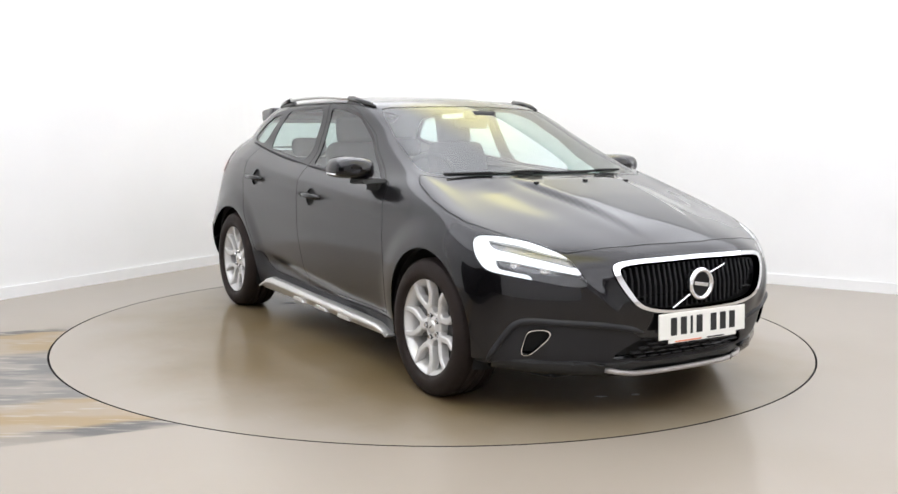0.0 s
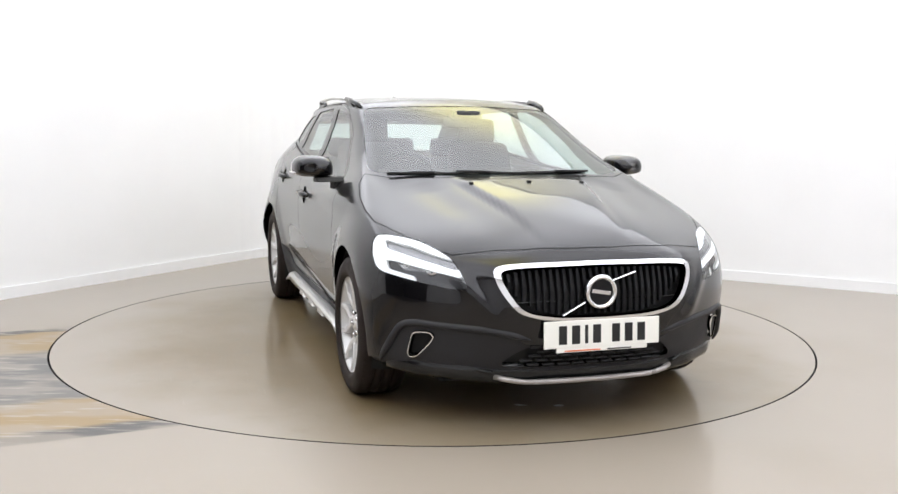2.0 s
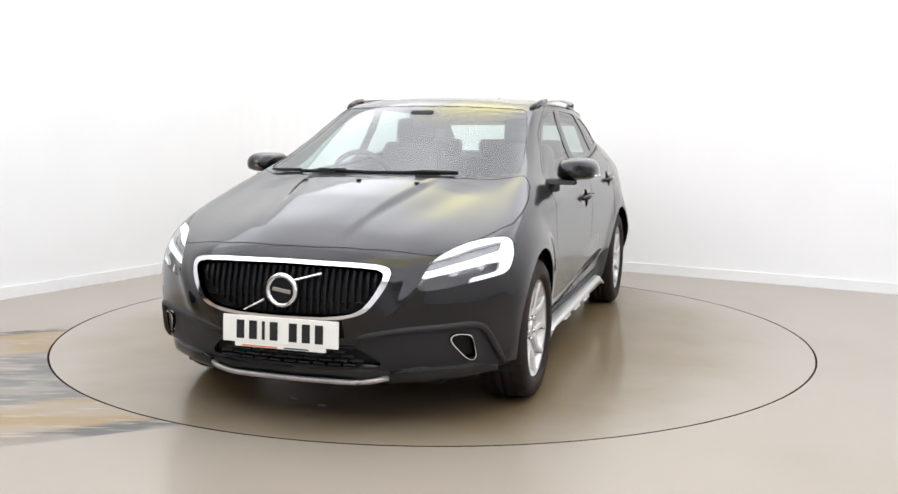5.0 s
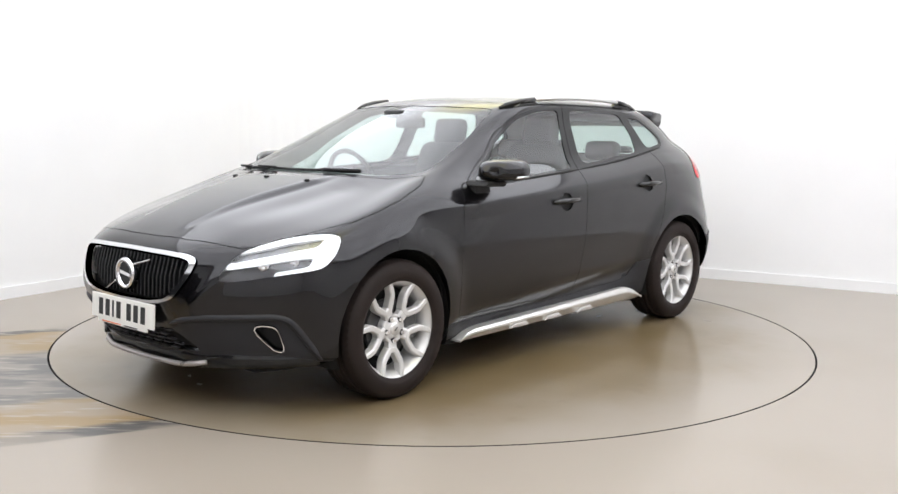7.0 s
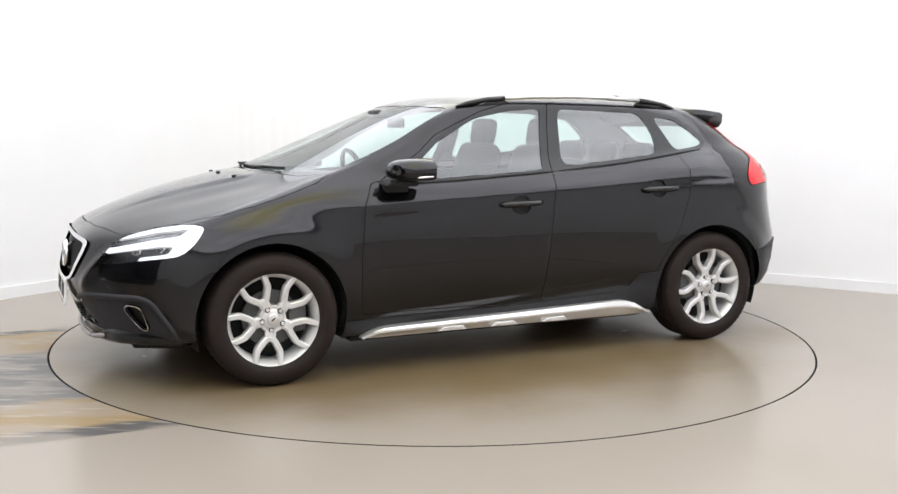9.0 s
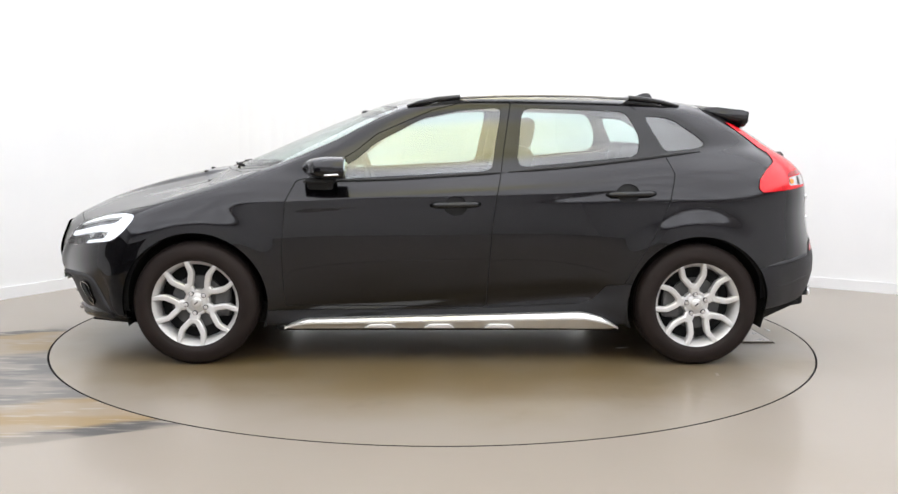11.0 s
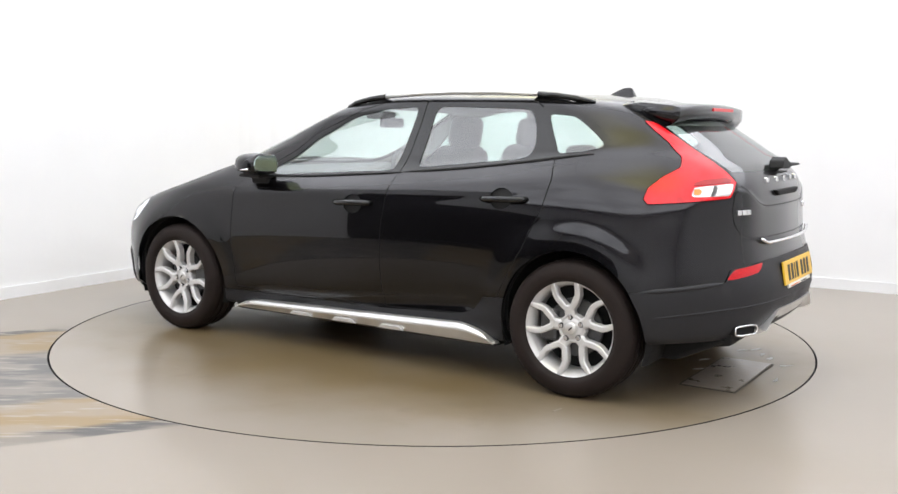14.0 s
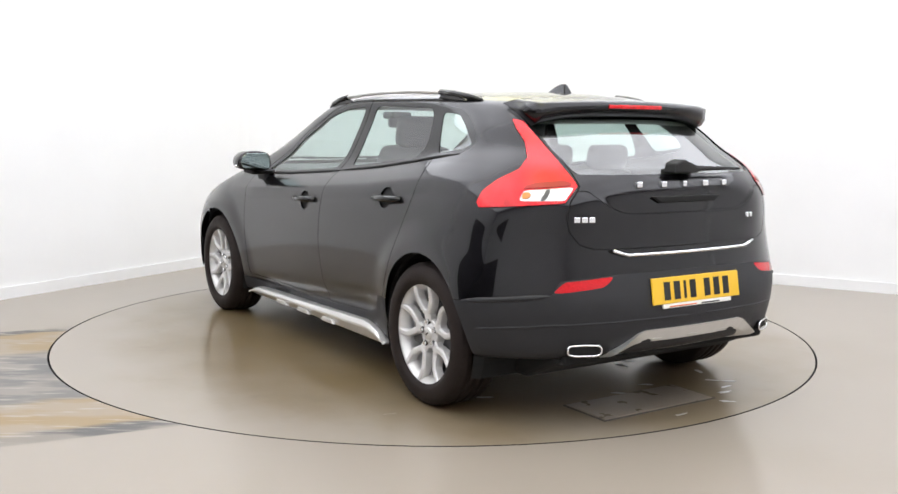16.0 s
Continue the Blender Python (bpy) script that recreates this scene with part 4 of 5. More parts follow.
def lip(name, pts, radius, flat, material, parent, out=0.0, label="", step=0.02):
    for side in (1, -1):
        line = []
        for a, b in zip(pts, pts[1:]):
            k = max(2, int(math.dist(a, b) / step))
            line += [np.array(a) + (np.array(b) - np.array(a)) * i / k for i in range(k)]
        line.append(np.array(pts[-1]))
        for _ in range(2):
            line = [line[0]] + [(line[i - 1] + 2 * line[i] + line[i + 1]) / 4 for i in range(1, len(line) - 1)] + [line[-1]]
        path = [on_skin(p, out) * (1, side, 1) for p in line]
        part(name, tube(path, [radius * min(1, .35 + .25 * min(i, len(path) - 1 - i)) for i in range(len(path))], 12, flat), material, parent, label, smooth=True)


lip("cladding_lip", [(2.176, .30, .392), (2.15, .36, .418), (2.121, .436, .440), (2.013, .611, .446), (1.916, .718, .452), (1.872, .752, .440), (1.838, .773, .393), (1.792, .793, .325), (1.741, .808, .262)],
    .015, 1.0, M_CLAD, car, -.004)
lip("cladding_lip", [(-1.67, .89, .537), (-1.74, .86, .546), (-1.849, .804, .560), (-1.94, .72, .574), (-1.983, .669, .580)], .012, 1.0, M_CLAD, car, -.002)
lip("cladding_crease", [(-1.70, .88, .425), (-1.85, .80, .44), (-1.98, .66, .462), (-2.06, .50, .472), (-2.10, .30, .476), (-2.11, .02, .477)], .010, .8, M_CLAD, car, -.003)
# rubber strips under the side windows
lip("window_strip", [(.69, .78, .957), (.30, .78, .978), (-.225, .77, 1.014), (-.29, .77, 1.021)], .0065, 1.0, M_BLACK, car, .001, step=.05)
lip("window_strip", [(-.31, .77, 1.025), (-.70, .76, 1.062), (-1.017, .74, 1.097), (-1.14, .73, 1.114), (-1.35, .71, 1.143)], .0065, 1.0, M_BLACK, car, .001, step=.05)
# lamps
for flip in (False, True):
    def flipped(s):
        return s.mirrored() if flip else s
    lamp = panel("headlight", flipped(head), M_LENS, label="clear headlight with white glowing light guide", thick=0)
    panel("lamp_bowl", flipped(head), M_BOWL, lamp, "dark lamp bowl", thick=0, lift=-0.045)
    panel("light_guide", flipped(drl), M_DRL, lamp, "white glowing hammer-shaped light guide", thick=0.012, lift=-0.006)
    panel("upper_reflector", flipped(drl_up), M_REFL, lamp, "pale chrome reflector", thick=0, lift=-0.022)
    for k, (p, r) in enumerate((((1.904, .673, .722), .020), ((1.797, .755, .745), .020), ((1.949, .671, .655), .024), ((1.852, .755, .674), .024))):
        s = -1 if flip else 1
        bm = lathe([(0.001, .0), (r * .75, .004), (r, .0), (r, -.03)], 24, axis=1)
        part("projector", bm, M_CLEARLAMP if k < 2 else M_CHROME, lamp, "round projector lens", m=pose(p[0] - .03, s * (p[1] - .025), p[2], 0, 0, -50 if s > 0 else 180 + 50 + 0), smooth=True)
    tl = panel("tail_light", flipped(tail_red), M_RED, label="red boomerang-shaped tail light", thick=0.012, lift=0.004)
    panel("reversing_lens", flipped(tail_clear), M_CLEARLAMP, tl, "clear reversing lamp lens", thick=0.01, lift=0.003)
    bulb, _ = tail_clear.cut(view_field(TAIL_BULB, 140))
    panel("amber_bulb", flipped(bulb), M_AMBER, tl, "amber indicator bulb", thick=0.004, lift=0.006)
    bar_, _ = tail_clear.cut(view_field(TAIL_BAR, 140))
    panel("lens_divider", flipped(bar_), M_STEEL, tl, "grey lens divider", thick=0.004, lift=0.006)
    ridge, _ = tail_red.cut(view_field(TAIL_RIDGE, 140))
    panel("lens_ridge", flipped(ridge), M_TAILDARK, tl, "deeper red lens ridge", thick=0.004, lift=0.007)
    panel("rear_reflector", flipped(refl), M_REDGLOW, label="red rear fog reflector", thick=0.01, lift=0.004)
    vr = panel("vent_surround", flipped(vent_ring), M_CHROME, label="chrome vent surround", thick=0.008, lift=0.002)
    panel("vent_recess", flipped(vent_in), M_INNER, vr, thick=0, lift=-0.035)

# grille
ring = panel("grille_surround", grille_ring.plus_mirror(), M_CHROME, label="chrome grille surround", thick=0.03, lift=0.011)
panel("grille_backing", grille_in.plus_mirror(), M_INNER, ring, thick=0, lift=-0.05)
for k in range(-13, 14):
    y = k * 0.0295
    top, low = 0.684 - 0.02 * (abs(y) / .39) ** 4, 0.497 + 0.12 * max(0, (abs(y) - .17) / .23) ** 2
    bm = prism([(nose_x(y, low) - .03, low), (nose_x(y, .6) - .026, (low + top) / 2), (nose_x(y, top) - .02, top), (nose_x(y, top) - .06, top), (nose_x(y, low) - .07, low)],
               y - .0065, y + .0065, axis=1, bevel=.002)
    part("grille_slat", bm, M_SLAT, ring)
part("grille_bar", box(2.105, 2.155, -.36, .36, .548, .553, bevel=.002), M_GLOSSBLK, ring)
# badge: a plain ring, a dark disc, a light bar and a slanting strip
badge = part("badge_ring", lathe([(.052, .0), (.056, .012), (.064, .014), (.072, .006), (.073, -.02), (.050, -.02), (.052, 0)], 48, axis=1), M_CHROME, car, "chrome ring badge",
             m=pose(2.186, 0, .587, 0, -9, -90), smooth=True)
part("badge_disc", lathe([(.001, .002), (.052, .002), (.052, -.01)], 40, axis=1), M_SLAT, badge)
part("badge_bar", box(-.042, .042, .002, .006, -.008, .008, bevel=.001), M_CHROME, badge)
part("badge_strip", tube([(2.192, -.075, .540 + .008), (2.190, -.170, .497)], .009, 8, .6), M_CHROME, ring)
part("badge_strip", tube([(2.178, .055, .632), (2.160, .165, .662)], .008, 8, .6), M_CHROME, ring)
# lower intake with mesh of short bars
inn = panel("lower_intake", intake.plus_mirror(), M_INNER, thick=0, lift=-0.04)
for r in range(5):
    z = .282 + .020 * r
    for k in range(-5, 6):
        y = k * .066 + (.033 if r % 2 else 0)
        if abs(y) < .33 - .012 * r:
            part("intake_bar", box(nose_x(y, z) - .022, nose_x(y, z) - .004, y - .026, y + .026, z - .004, z + .004, bevel=.0015, seg=1), M_CLAD, inn)
# valance closing the front bumper's foot from wheel to wheel
bm = bmesh.new()
rows_ = []
for y in np.linspace(-.80, .80, 49):
    a = abs(y)
    xf = float(np.interp(a, [0, .30, .53, .705, .80], [2.104, 2.085, 2.008, 1.890, 1.765]))
    zb = float(np.interp(a, [0, .40, .60, .80], [.192, .194, .208, .222]))
    rows_.append([bm.verts.new(c) for c in ((xf - .02, y, .300), (xf + .004, y, .262), (xf + .002, y, zb + .014), (xf - .012, y, zb), (xf - .09, y * .97, zb), (xf - .09, y * .97, .300))])
for a, b in zip(rows_, rows_[1:]):
    for k in range(6):
        bm.faces.new((a[k], a[(k + 1) % 6], b[(k + 1) % 6], b[k]))
bm.faces.new(rows_[0])
bm.faces.new(rows_[-1][::-1])
part("front_valance", bm, M_GLOSSBLK, car, "gloss black valance under front bumper", smooth=True)
# silver lips below both bumpers
skid = part("front_skid_strip", tube([(nose_x(y, .235) + .012 - (.02 if abs(y) > .38 else 0), y, .206 + .016 * max(0, abs(y) - .3) / .1) for y in np.linspace(-.41, .41, 21)], .012, 8, 1.0), M_SKID, car,
            "satin silver strip under front bumper", smooth=True)
for side in (1, -1):
    part("lip_end", tube([(2.055, side * .42, .243), (1.985, side * .53, .262), (1.92, side * .61, .266), (1.84, side * .69, .262)], [.012, .012, .010, .006], 8, .8), M_GLOSSBLK, skid, smooth=True)
ys = np.linspace(-.42, .42, 25)
bm = bmesh.new()
rows_ = []
for y in ys:
    f = min(1, max(0, (abs(y) - .30) / .12))
    zt, zb = .427 - .085 * f, .315 - .01 * f
    xs = tail_x(y, .44)
    rows_.append([bm.verts.new(c) for c in ((xs - .010, y, zt), (xs - .008 + .03, y, (zt + zb) / 2), (xs + .09, y, zb), (xs + .12, y, zb), (xs + .06, y, zt))])
for a, b in zip(rows_, rows_[1:]):
    for k in range(5):
        bm.faces.new((a[k], a[(k + 1) % 5], b[(k + 1) % 5], b[k]))
bm.faces.new(rows_[0])
bm.faces.new(rows_[-1][::-1])
diff = part("rear_skid_plate", bm, M_SATIN, car, "satin silver plate under rear bumper")
for y in (-.2, 0, .2):
    part("skid_rib", prism([(tail_x(y, .44) + .010, .385), (tail_x(y, .44) + .075, .322), (tail_x(y, .44) + .10, .322), (tail_x(y, .44) + .05, .385)], y - .03, y + .03, axis=1, bevel=.004), M_SATIN, diff)
for side in (1, -1):
    path = [(tail_x(.545 + .064 * c, .42) - .004, side * (.545 + .064 * c), .357 + .022 * s) for c, s in ((math.copysign(abs(math.cos(a)) ** .5, math.cos(a)), math.copysign(abs(math.sin(a)) ** .6, math.sin(a))) for a in np.linspace(0, 2 * math.pi, 28, endpoint=False))]
    ex = part("exhaust_tip", tube(path, .0045, 8, 1, closed=True, up=(1, 0, 0)), M_CHROME, car, "dull metal exhaust trim", smooth=True)
    part("exhaust_recess", prism([(tail_x(.487, .42) + .002, side * .487), (tail_x(.603, .42) + .002, side * .603), (-1.93, side * .603), (-1.93, side * .487)], .338, .377, axis=2), M_INNER, ex)
# chrome strip at the tailgate's foot, grip recess
part("boot_strip", tube([(tail_x(y, .735) - .012, y, .738 + .022 * max(0, abs(y) - .36) / .06) for y in np.linspace(-.42, .42, 25)], .0095, 8, .8), M_CHROME, car, "chrome strip above rear bumper", smooth=True)
part("boot_grip", prism([(-.20, .972), (.20, .972), (.16, .945), (-.16, .945)], -2.066, -2.03, axis=0, bevel=.006), M_INNER, car, "dark grip recess")
for k, (y, w) in enumerate(((.255, .032), (.122, .032), (.0, .024), (-.128, .032), (-.255, .026))):
    part("badge_letter", box(tail_x(y, 1.02) - .012, tail_x(y, 1.02) + .006, y - w / 2, y + w / 2, 1.009, 1.033, bevel=.003), M_CHROME, car, "small chrome badge block")
for y, w, z in ((.560, .026, .885), (.530, .026, .885), (.500, .026, .885), (-.405, .020, .873), (-.430, .020, .873)):
    part("badge_letter", box(-.010, .010, -w / 2, w / 2, -.012, .012, bevel=.003), M_CHROME, car, "small chrome badge block", m=pose(tail_x(y, z) + .002, y, z, 0, 0, -22 if y > 0 else 20))


# number plates with plain dark bars in place of characters
def build_plate(m, face, rear):
    plate = part("number_plate", box(-.006, .004, -.260, .260, -.0555, .0555, bevel=.003), face, car, "yellow number plate" if rear else "white number plate", m=m)
    x = -.006 - .0015
    at = .196
    for k in range(7):
        w = .036 if k not in (2,) else .014
        part("plate_bar", box(x, x + .002, at - w, at, -.040, .036, bevel=.0005, seg=1), M_PRINT, plate)
        at -= w + (.022 if k != 3 else .050)
    holder = part("plate_holder", box(-.004, .004, -.205, .205, -.074, -.054, bevel=.002), M_PLATEW, plate, "white printed strip")
    part("print_bar", box(-.0056, -.0036, .01, .17, -.0705, -.065, bevel=.0005, seg=1), M_PRINTRED, holder)
    part("print_bar", box(-.0056, -.0036, -.13, -.02, -.0705, -.065, bevel=.0005, seg=1), M_PRINT, holder)
    return plate


build_plate(pose(2.207, 0, .422, 0, 3, 180), M_PLATEW, False)
build_plate(pose(-2.128, 0, .585, 0, 10, 0), M_PLATEY, True)

# door handles, sill strips, roof rails
for side in (1, -1):
    for (cx, cz, tilt), door in (((-.031, .850, -2), doors_f), ((-.952, .912, -1), doors_r)):
        y = flank_y(cx, cz) + .020
        d = door[0 if side > 0 else 1]
        bar = part("door_handle", tube([(cx + .128, side * (y - .024), cz - .004), (cx + .10, side * (y - .004), cz - .003), (cx, side * (y + .004), cz), (cx - .10, side * (y - .003), cz + .003), (cx - .125, side * (y - .022), cz + .004)],
                                       [.012, .018, .019, .018, .014], 12, .85), M_GLOSSBLK, d, smooth=True)
    bm = bmesh.new()
    rows_ = []
    for x in np.linspace(.865, -.905, 60):
        zt = np.interp(x, [-.905, -.87, -.82, -.76, -.70, 0, .74, .80, .84, .865], [.197, .225, .252, .270, .280, .258, .238, .226, .208, .190])
        zb = np.interp(x, [-.905, -.86, 0, .82, .865], [.192, .187, .189, .184, .187])
        zr = zb + (zt - zb) * .62
        rows_.append([bm.verts.new((x, side * y, z)) for y, z in ((.785, zt), (.818, zt), (.836, zt - .004), (.846, zr + .006), (.846, zr - .004), (.826, zb + .012), (.818, zb), (.785, zb))])
    for a, b in zip(rows_, rows_[1:]):
        for k in range(8):
            bm.faces.new((a[k], a[(k + 1) % 8], b[(k + 1) % 8], b[k]))
    bm.faces.new(rows_[0])
    bm.faces.new(rows_[-1][::-1])
    strip = part("sill_strip", bm, M_SATIN, car, "satin silver sill strip")
    for x in (.36, .05, -.27):
        part("sill_rib", prism([(x + .085, .191), (x + .055, .214), (x - .055, .216), (x - .085, .191)], side * .820, side * .842, axis=1, bevel=.005), M_SATIN, strip)
    front = [(.225, .566, 1.360), (.16, .576, 1.381), (.06, .586, 1.400), (-.06, .592, 1.413)]
    mid = [(-.06, .592, 1.413), (-.25, .594, 1.425), (-.5, .592, 1.431), (-.75, .584, 1.429), (-.98, .570, 1.419)]
    tail_ = [(-.98, .570, 1.419), (-1.08, .559, 1.410), (-1.18, .544, 1.396), (-1.27, .527, 1.377)]
    rr = part("roof_rail", tube([(x, side * y, z) for x, y, z in mid], .0135, 12, .9), M_SATIN, car, "satin silver roof rail with black feet", smooth=True)
    part("rail_foot", tube([(x, side * y, z) for x, y, z in front], [.009, .0145, .0155, .0145], 12, .95), M_GLOSSBLK, rr, smooth=True)
    part("rail_foot", tube([(x, side * y, z) for x, y, z in tail_], [.0145, .0155, .0145, .009], 12, .95), M_GLOSSBLK, rr, smooth=True)
    part("rail_foot", prism([(.16, 1.355), (.04, 1.39), (-.06, 1.402), (-.12, 1.385)], side * .572, side * .592, axis=1, bevel=.003), M_GLOSSBLK, rr)
    part("rail_foot", prism([(-.95, 1.39), (-.98, 1.412), (-1.10, 1.40), (-1.20, 1.37)], side * .540, side * .562, axis=1, bevel=.003), M_GLOSSBLK, rr)


# door mirrors
def build_mirror(side):
    outline = chaikin([(.833, .985), (.93, .980), (1.025, .990), (1.042, 1.02), (1.035, 1.065), (.995, 1.096), (.90, 1.098), (.845, 1.085), (.832, 1.04)], 2)
    bm = bmesh.new()
    rows = []
    for x, k in ((.540, .97), (.547, 1.0), (.600, 1.0), (.645, .95), (.682, .84), (.706, .66), (.719, .40), (.722, .02)):
        rows.append([bm.verts.new((x + .035 * (1.04 - q[0]) / .2 * (1 if x > .56 else 0), side * (.93 + (q[0] - .93) * k), 1.035 + (q[1] - 1.035) * k)) for q in outline])
    n = len(outline)
    for p, q in zip(rows, rows[1:]):
        for k in range(n):
            bm.faces.new((p[k], p[(k + 1) % n], q[(k + 1) % n], q[k]))
    bm.faces.new(rows[0])
    bm.faces.new(rows[-1])
    house = part("door_mirror", bm, M_PAINT, car, "black door mirror with silver strip", m=pose(0, -side * .018, 0), smooth=True)
    part("mirror_glass", prism([(side * .845, .992), (side * 1.010, .998), (side * 1.026, 1.03), (side * 1.015, 1.065), (side * .985, 1.085), (side * .86, 1.085), (side * .842, 1.05)], .534, .543, axis=0, bevel=.002), M_MIRROR, house)
    part("mirror_strip", tube([(.705, side * .93, 1.004), (.672, side * .985, 1.003), (.628, side * 1.030, 1.005), (.565, side * 1.042, 1.010)], [.004, .007, .008, .007], 8, .8), M_CHROME, house, "bright silver strip", smooth=True)
    part("mirror_foot", prism([(.76, .962), (.60, .955), (.585, .975), (.62, .985), (.74, .985)], side * .745, side * .93, axis=1, bevel=.008), M_BLACK, house)
    part("mirror_foot", prism([(.735, .90), (.60, .895), (.615, .972), (.75, .975)], side * .775, side * .842, axis=1, bevel=.012), M_BLACK, house)


build_mirror(1)
build_mirror(-1)

# tail spoiler, brake light, aerial fin, wipers, washer jets
bm = bmesh.new()
rows_ = []
for y in np.linspace(-.515, .515, 33):
    f = abs(y) / .515
    xt = -1.728 + .055 * f ** 3
    rows_.append([bm.verts.new(c) for c in ((-1.33 - .05 * f, y * .97, top_z(-1.33 - .05 * f, y * .97) - .002 - .006 * f ** 4), (-1.50, y * .995, 1.386 - .010 * f * f), (xt + .03, y, 1.376 - .016 * f ** 2), (xt, y, 1.364 - .014 * f ** 2),
                                            (xt + .004, y, 1.333 - .012 * f ** 2 - .024 * f ** 6), (xt + .026, y, 1.310 - .016 * f ** 2 - .024 * f ** 6), (-1.62, y * .99, 1.296 - .035 * f ** 4), (-1.50, y * .97, 1.325 - .04 * f ** 4))])
for a, b in zip(rows_, rows_[1:]):
    for k in range(8):
        bm.faces.new((a[k], a[(k + 1) % 8], b[(k + 1) % 8], b[k]))
bm.faces.new(rows_[0])
bm.faces.new(rows_[-1][::-1])
wing = part("roof_spoiler", bm, M_PAINT, car, "black roof-edge spoiler", smooth=True)
part("brake_light", box(-1.731, -1.715, -.16, .16, 1.340, 1.357, bevel=.003), M_RED, wing, "red high-level brake light")
fin = prism([(-1.09, 1.412), (-1.15, 1.448), (-1.19, 1.466), (-1.235, 1.468), (-1.262, 1.408)], -.030, .030, axis=1)
for v in fin.verts:
    v.co.y *= max(.30, 1 - (v.co.z - 1.412) / .08)
bmesh.ops.bevel(fin, geom=list(fin.edges), offset=.006, segments=2, affect="EDGES")
part("aerial_fin", fin, M_PAINT, car)
wip = part("rear_wiper", prism([(.075, 1.068), (.07, 1.108), (.02, 1.125), (-.06, 1.098), (-.10, 1.080), (-.06, 1.066)], -2.055, -1.985, axis=0, bevel=.008), M_BLACK, car, "black rear wiper")
part("wiper_arm", tube([(-2.045, -.05, 1.086), (-2.035, -.22, 1.083), (-2.022, -.36, 1.080)], [.012, .008, .005], 8), M_BLACK, wip)
for y0, y1, dx in ((.30, -.02, .0), (-.42, -.02, .0), (.62, .20, .02)):
    pts = []
    for f in np.linspace(0, 1, 9):
        y = y0 + (y1 - y0) * f
        x = 1.235 - .50 * abs(y) ** 2.1 + dx - .015
        pts.append((x, -y, top_z(x, y) + .004))
    w = part("front_wiper", tube(pts, .006, 8), M_BLACK, car)
    part("wiper_arm", tube([(pts[0][0] + .03, pts[0][1], pts[0][2] + .002), (pts[4][0] + .012, pts[4][1], pts[4][2] + .006)], .006, 8), M_BLACK, w)
for y in (-.288, 0, .288):
    x = 1.392 - .02 * (abs(y) / .288)
    part("washer_jet", box(x - .010, x + .012, y - .010, y + .010, top_z(x, y) - .004, top_z(x, y) + .008, bevel=.004), M_BLACK, car)

# ---------------------------------------------------------------- inside and underneath
_, liner = SKIN.cut(arch_field)
_, liner = liner.cut(side_field(TRIM, grow=-.012))
_, liner = liner.cut(top_field(SCREEN, 0.95, .01))
_, liner = liner.cut(view_field(REAR_GLASS, 180, -.006))
low_liner, high_liner = liner.cut(lambda V: V[:, 2] - 1.0)
panel("inner_structure", low_liner.plus_mirror(), M_INNER, thick=0, lift=-0.055)
panel("headlining", high_liner.plus_mirror(), M_HEADLINER, thick=0, lift=-0.022)
part("floor_pan", prism([(1.95, .19), (1.75, .17), (-1.75, .19), (-1.98, .30), (-1.85, .36), (-1.0, .30), (.9, .30), (1.75, .32)], -.62, .62, axis=1, bevel=.02), M_INNER, car)
part("front_undertray", prism([(1.95, .192), (1.72, .174), (1.72, .24), (1.95, .24)], -.46, .46, axis=1, bevel=.015), M_INNER, car)
part("rear_undertray", prism([(-1.72, .235), (-2.00, .285), (-2.00, .34), (-1.72, .33)], -.60, .60, axis=1, bevel=.015), M_INNER, car)
part("underbody_tray", prism([(.92, .165), (-.90, .170), (-.90, .30), (.92, .30)], -.785, .785, axis=1, bevel=.02), M_INNER, car)
for cx in (1.323, -1.323):
    for side in (1, -1):
        bm = bmesh.new()
        rr_ = []
        for k in range(25):
            a = math.radians(-20 + 220 * k / 24)
            rr_.append([bm.verts.new((cx + r * math.cos(a), side * y, .325 + r * math.sin(a))) for r, y in ((.373, .845), (.385, .80), (.385, .50), (.05, .50))])
        for p, q in zip(rr_, rr_[1:]):
            for k in range(3):
                bm.faces.new((p[k], p[k + 1], q[k + 1], q[k]))
        part("arch_liner", bm, M_INNER, car)


def build_seat(x, y, wide, rear=False):
    seat = part("seat", box(x - .24, x + .26, y - wide / 2, y + wide / 2, .42, .58, bevel=.05, seg=3), M_SEAT, car, "charcoal cloth car seat", smooth=True)
    bm = box(-.07, .07, -wide / 2, wide / 2, 0, .66 if not rear else .54, bevel=.06, seg=3)
    for v in bm.verts:
        if not rear and v.co.z > .3:
            v.co.y *= 1 - .55 * (v.co.z - .3)
    part("backrest", bm, M_SEAT, seat, m=pose(x - .24, y, .52, 0, -18, 0), smooth=True)
    for dy in ((0,) if not rear else (-.38, 0, .38)):
        hr = part("headrest", box(-.045, .045, -.125, .125, 0, .17 if not rear else .13, bevel=.04, seg=3), M_SEAT, seat, m=pose(x - .24 - .20 + (0 if not rear else .04), y + dy, 1.14 if not rear else 1.04, 0, -10, 0), smooth=True)
        for py in (-.05, .05):
            part("headrest_post", tube([(0, py, -.07), (0, py, .03)], .006, 8), M_CHROME, hr)


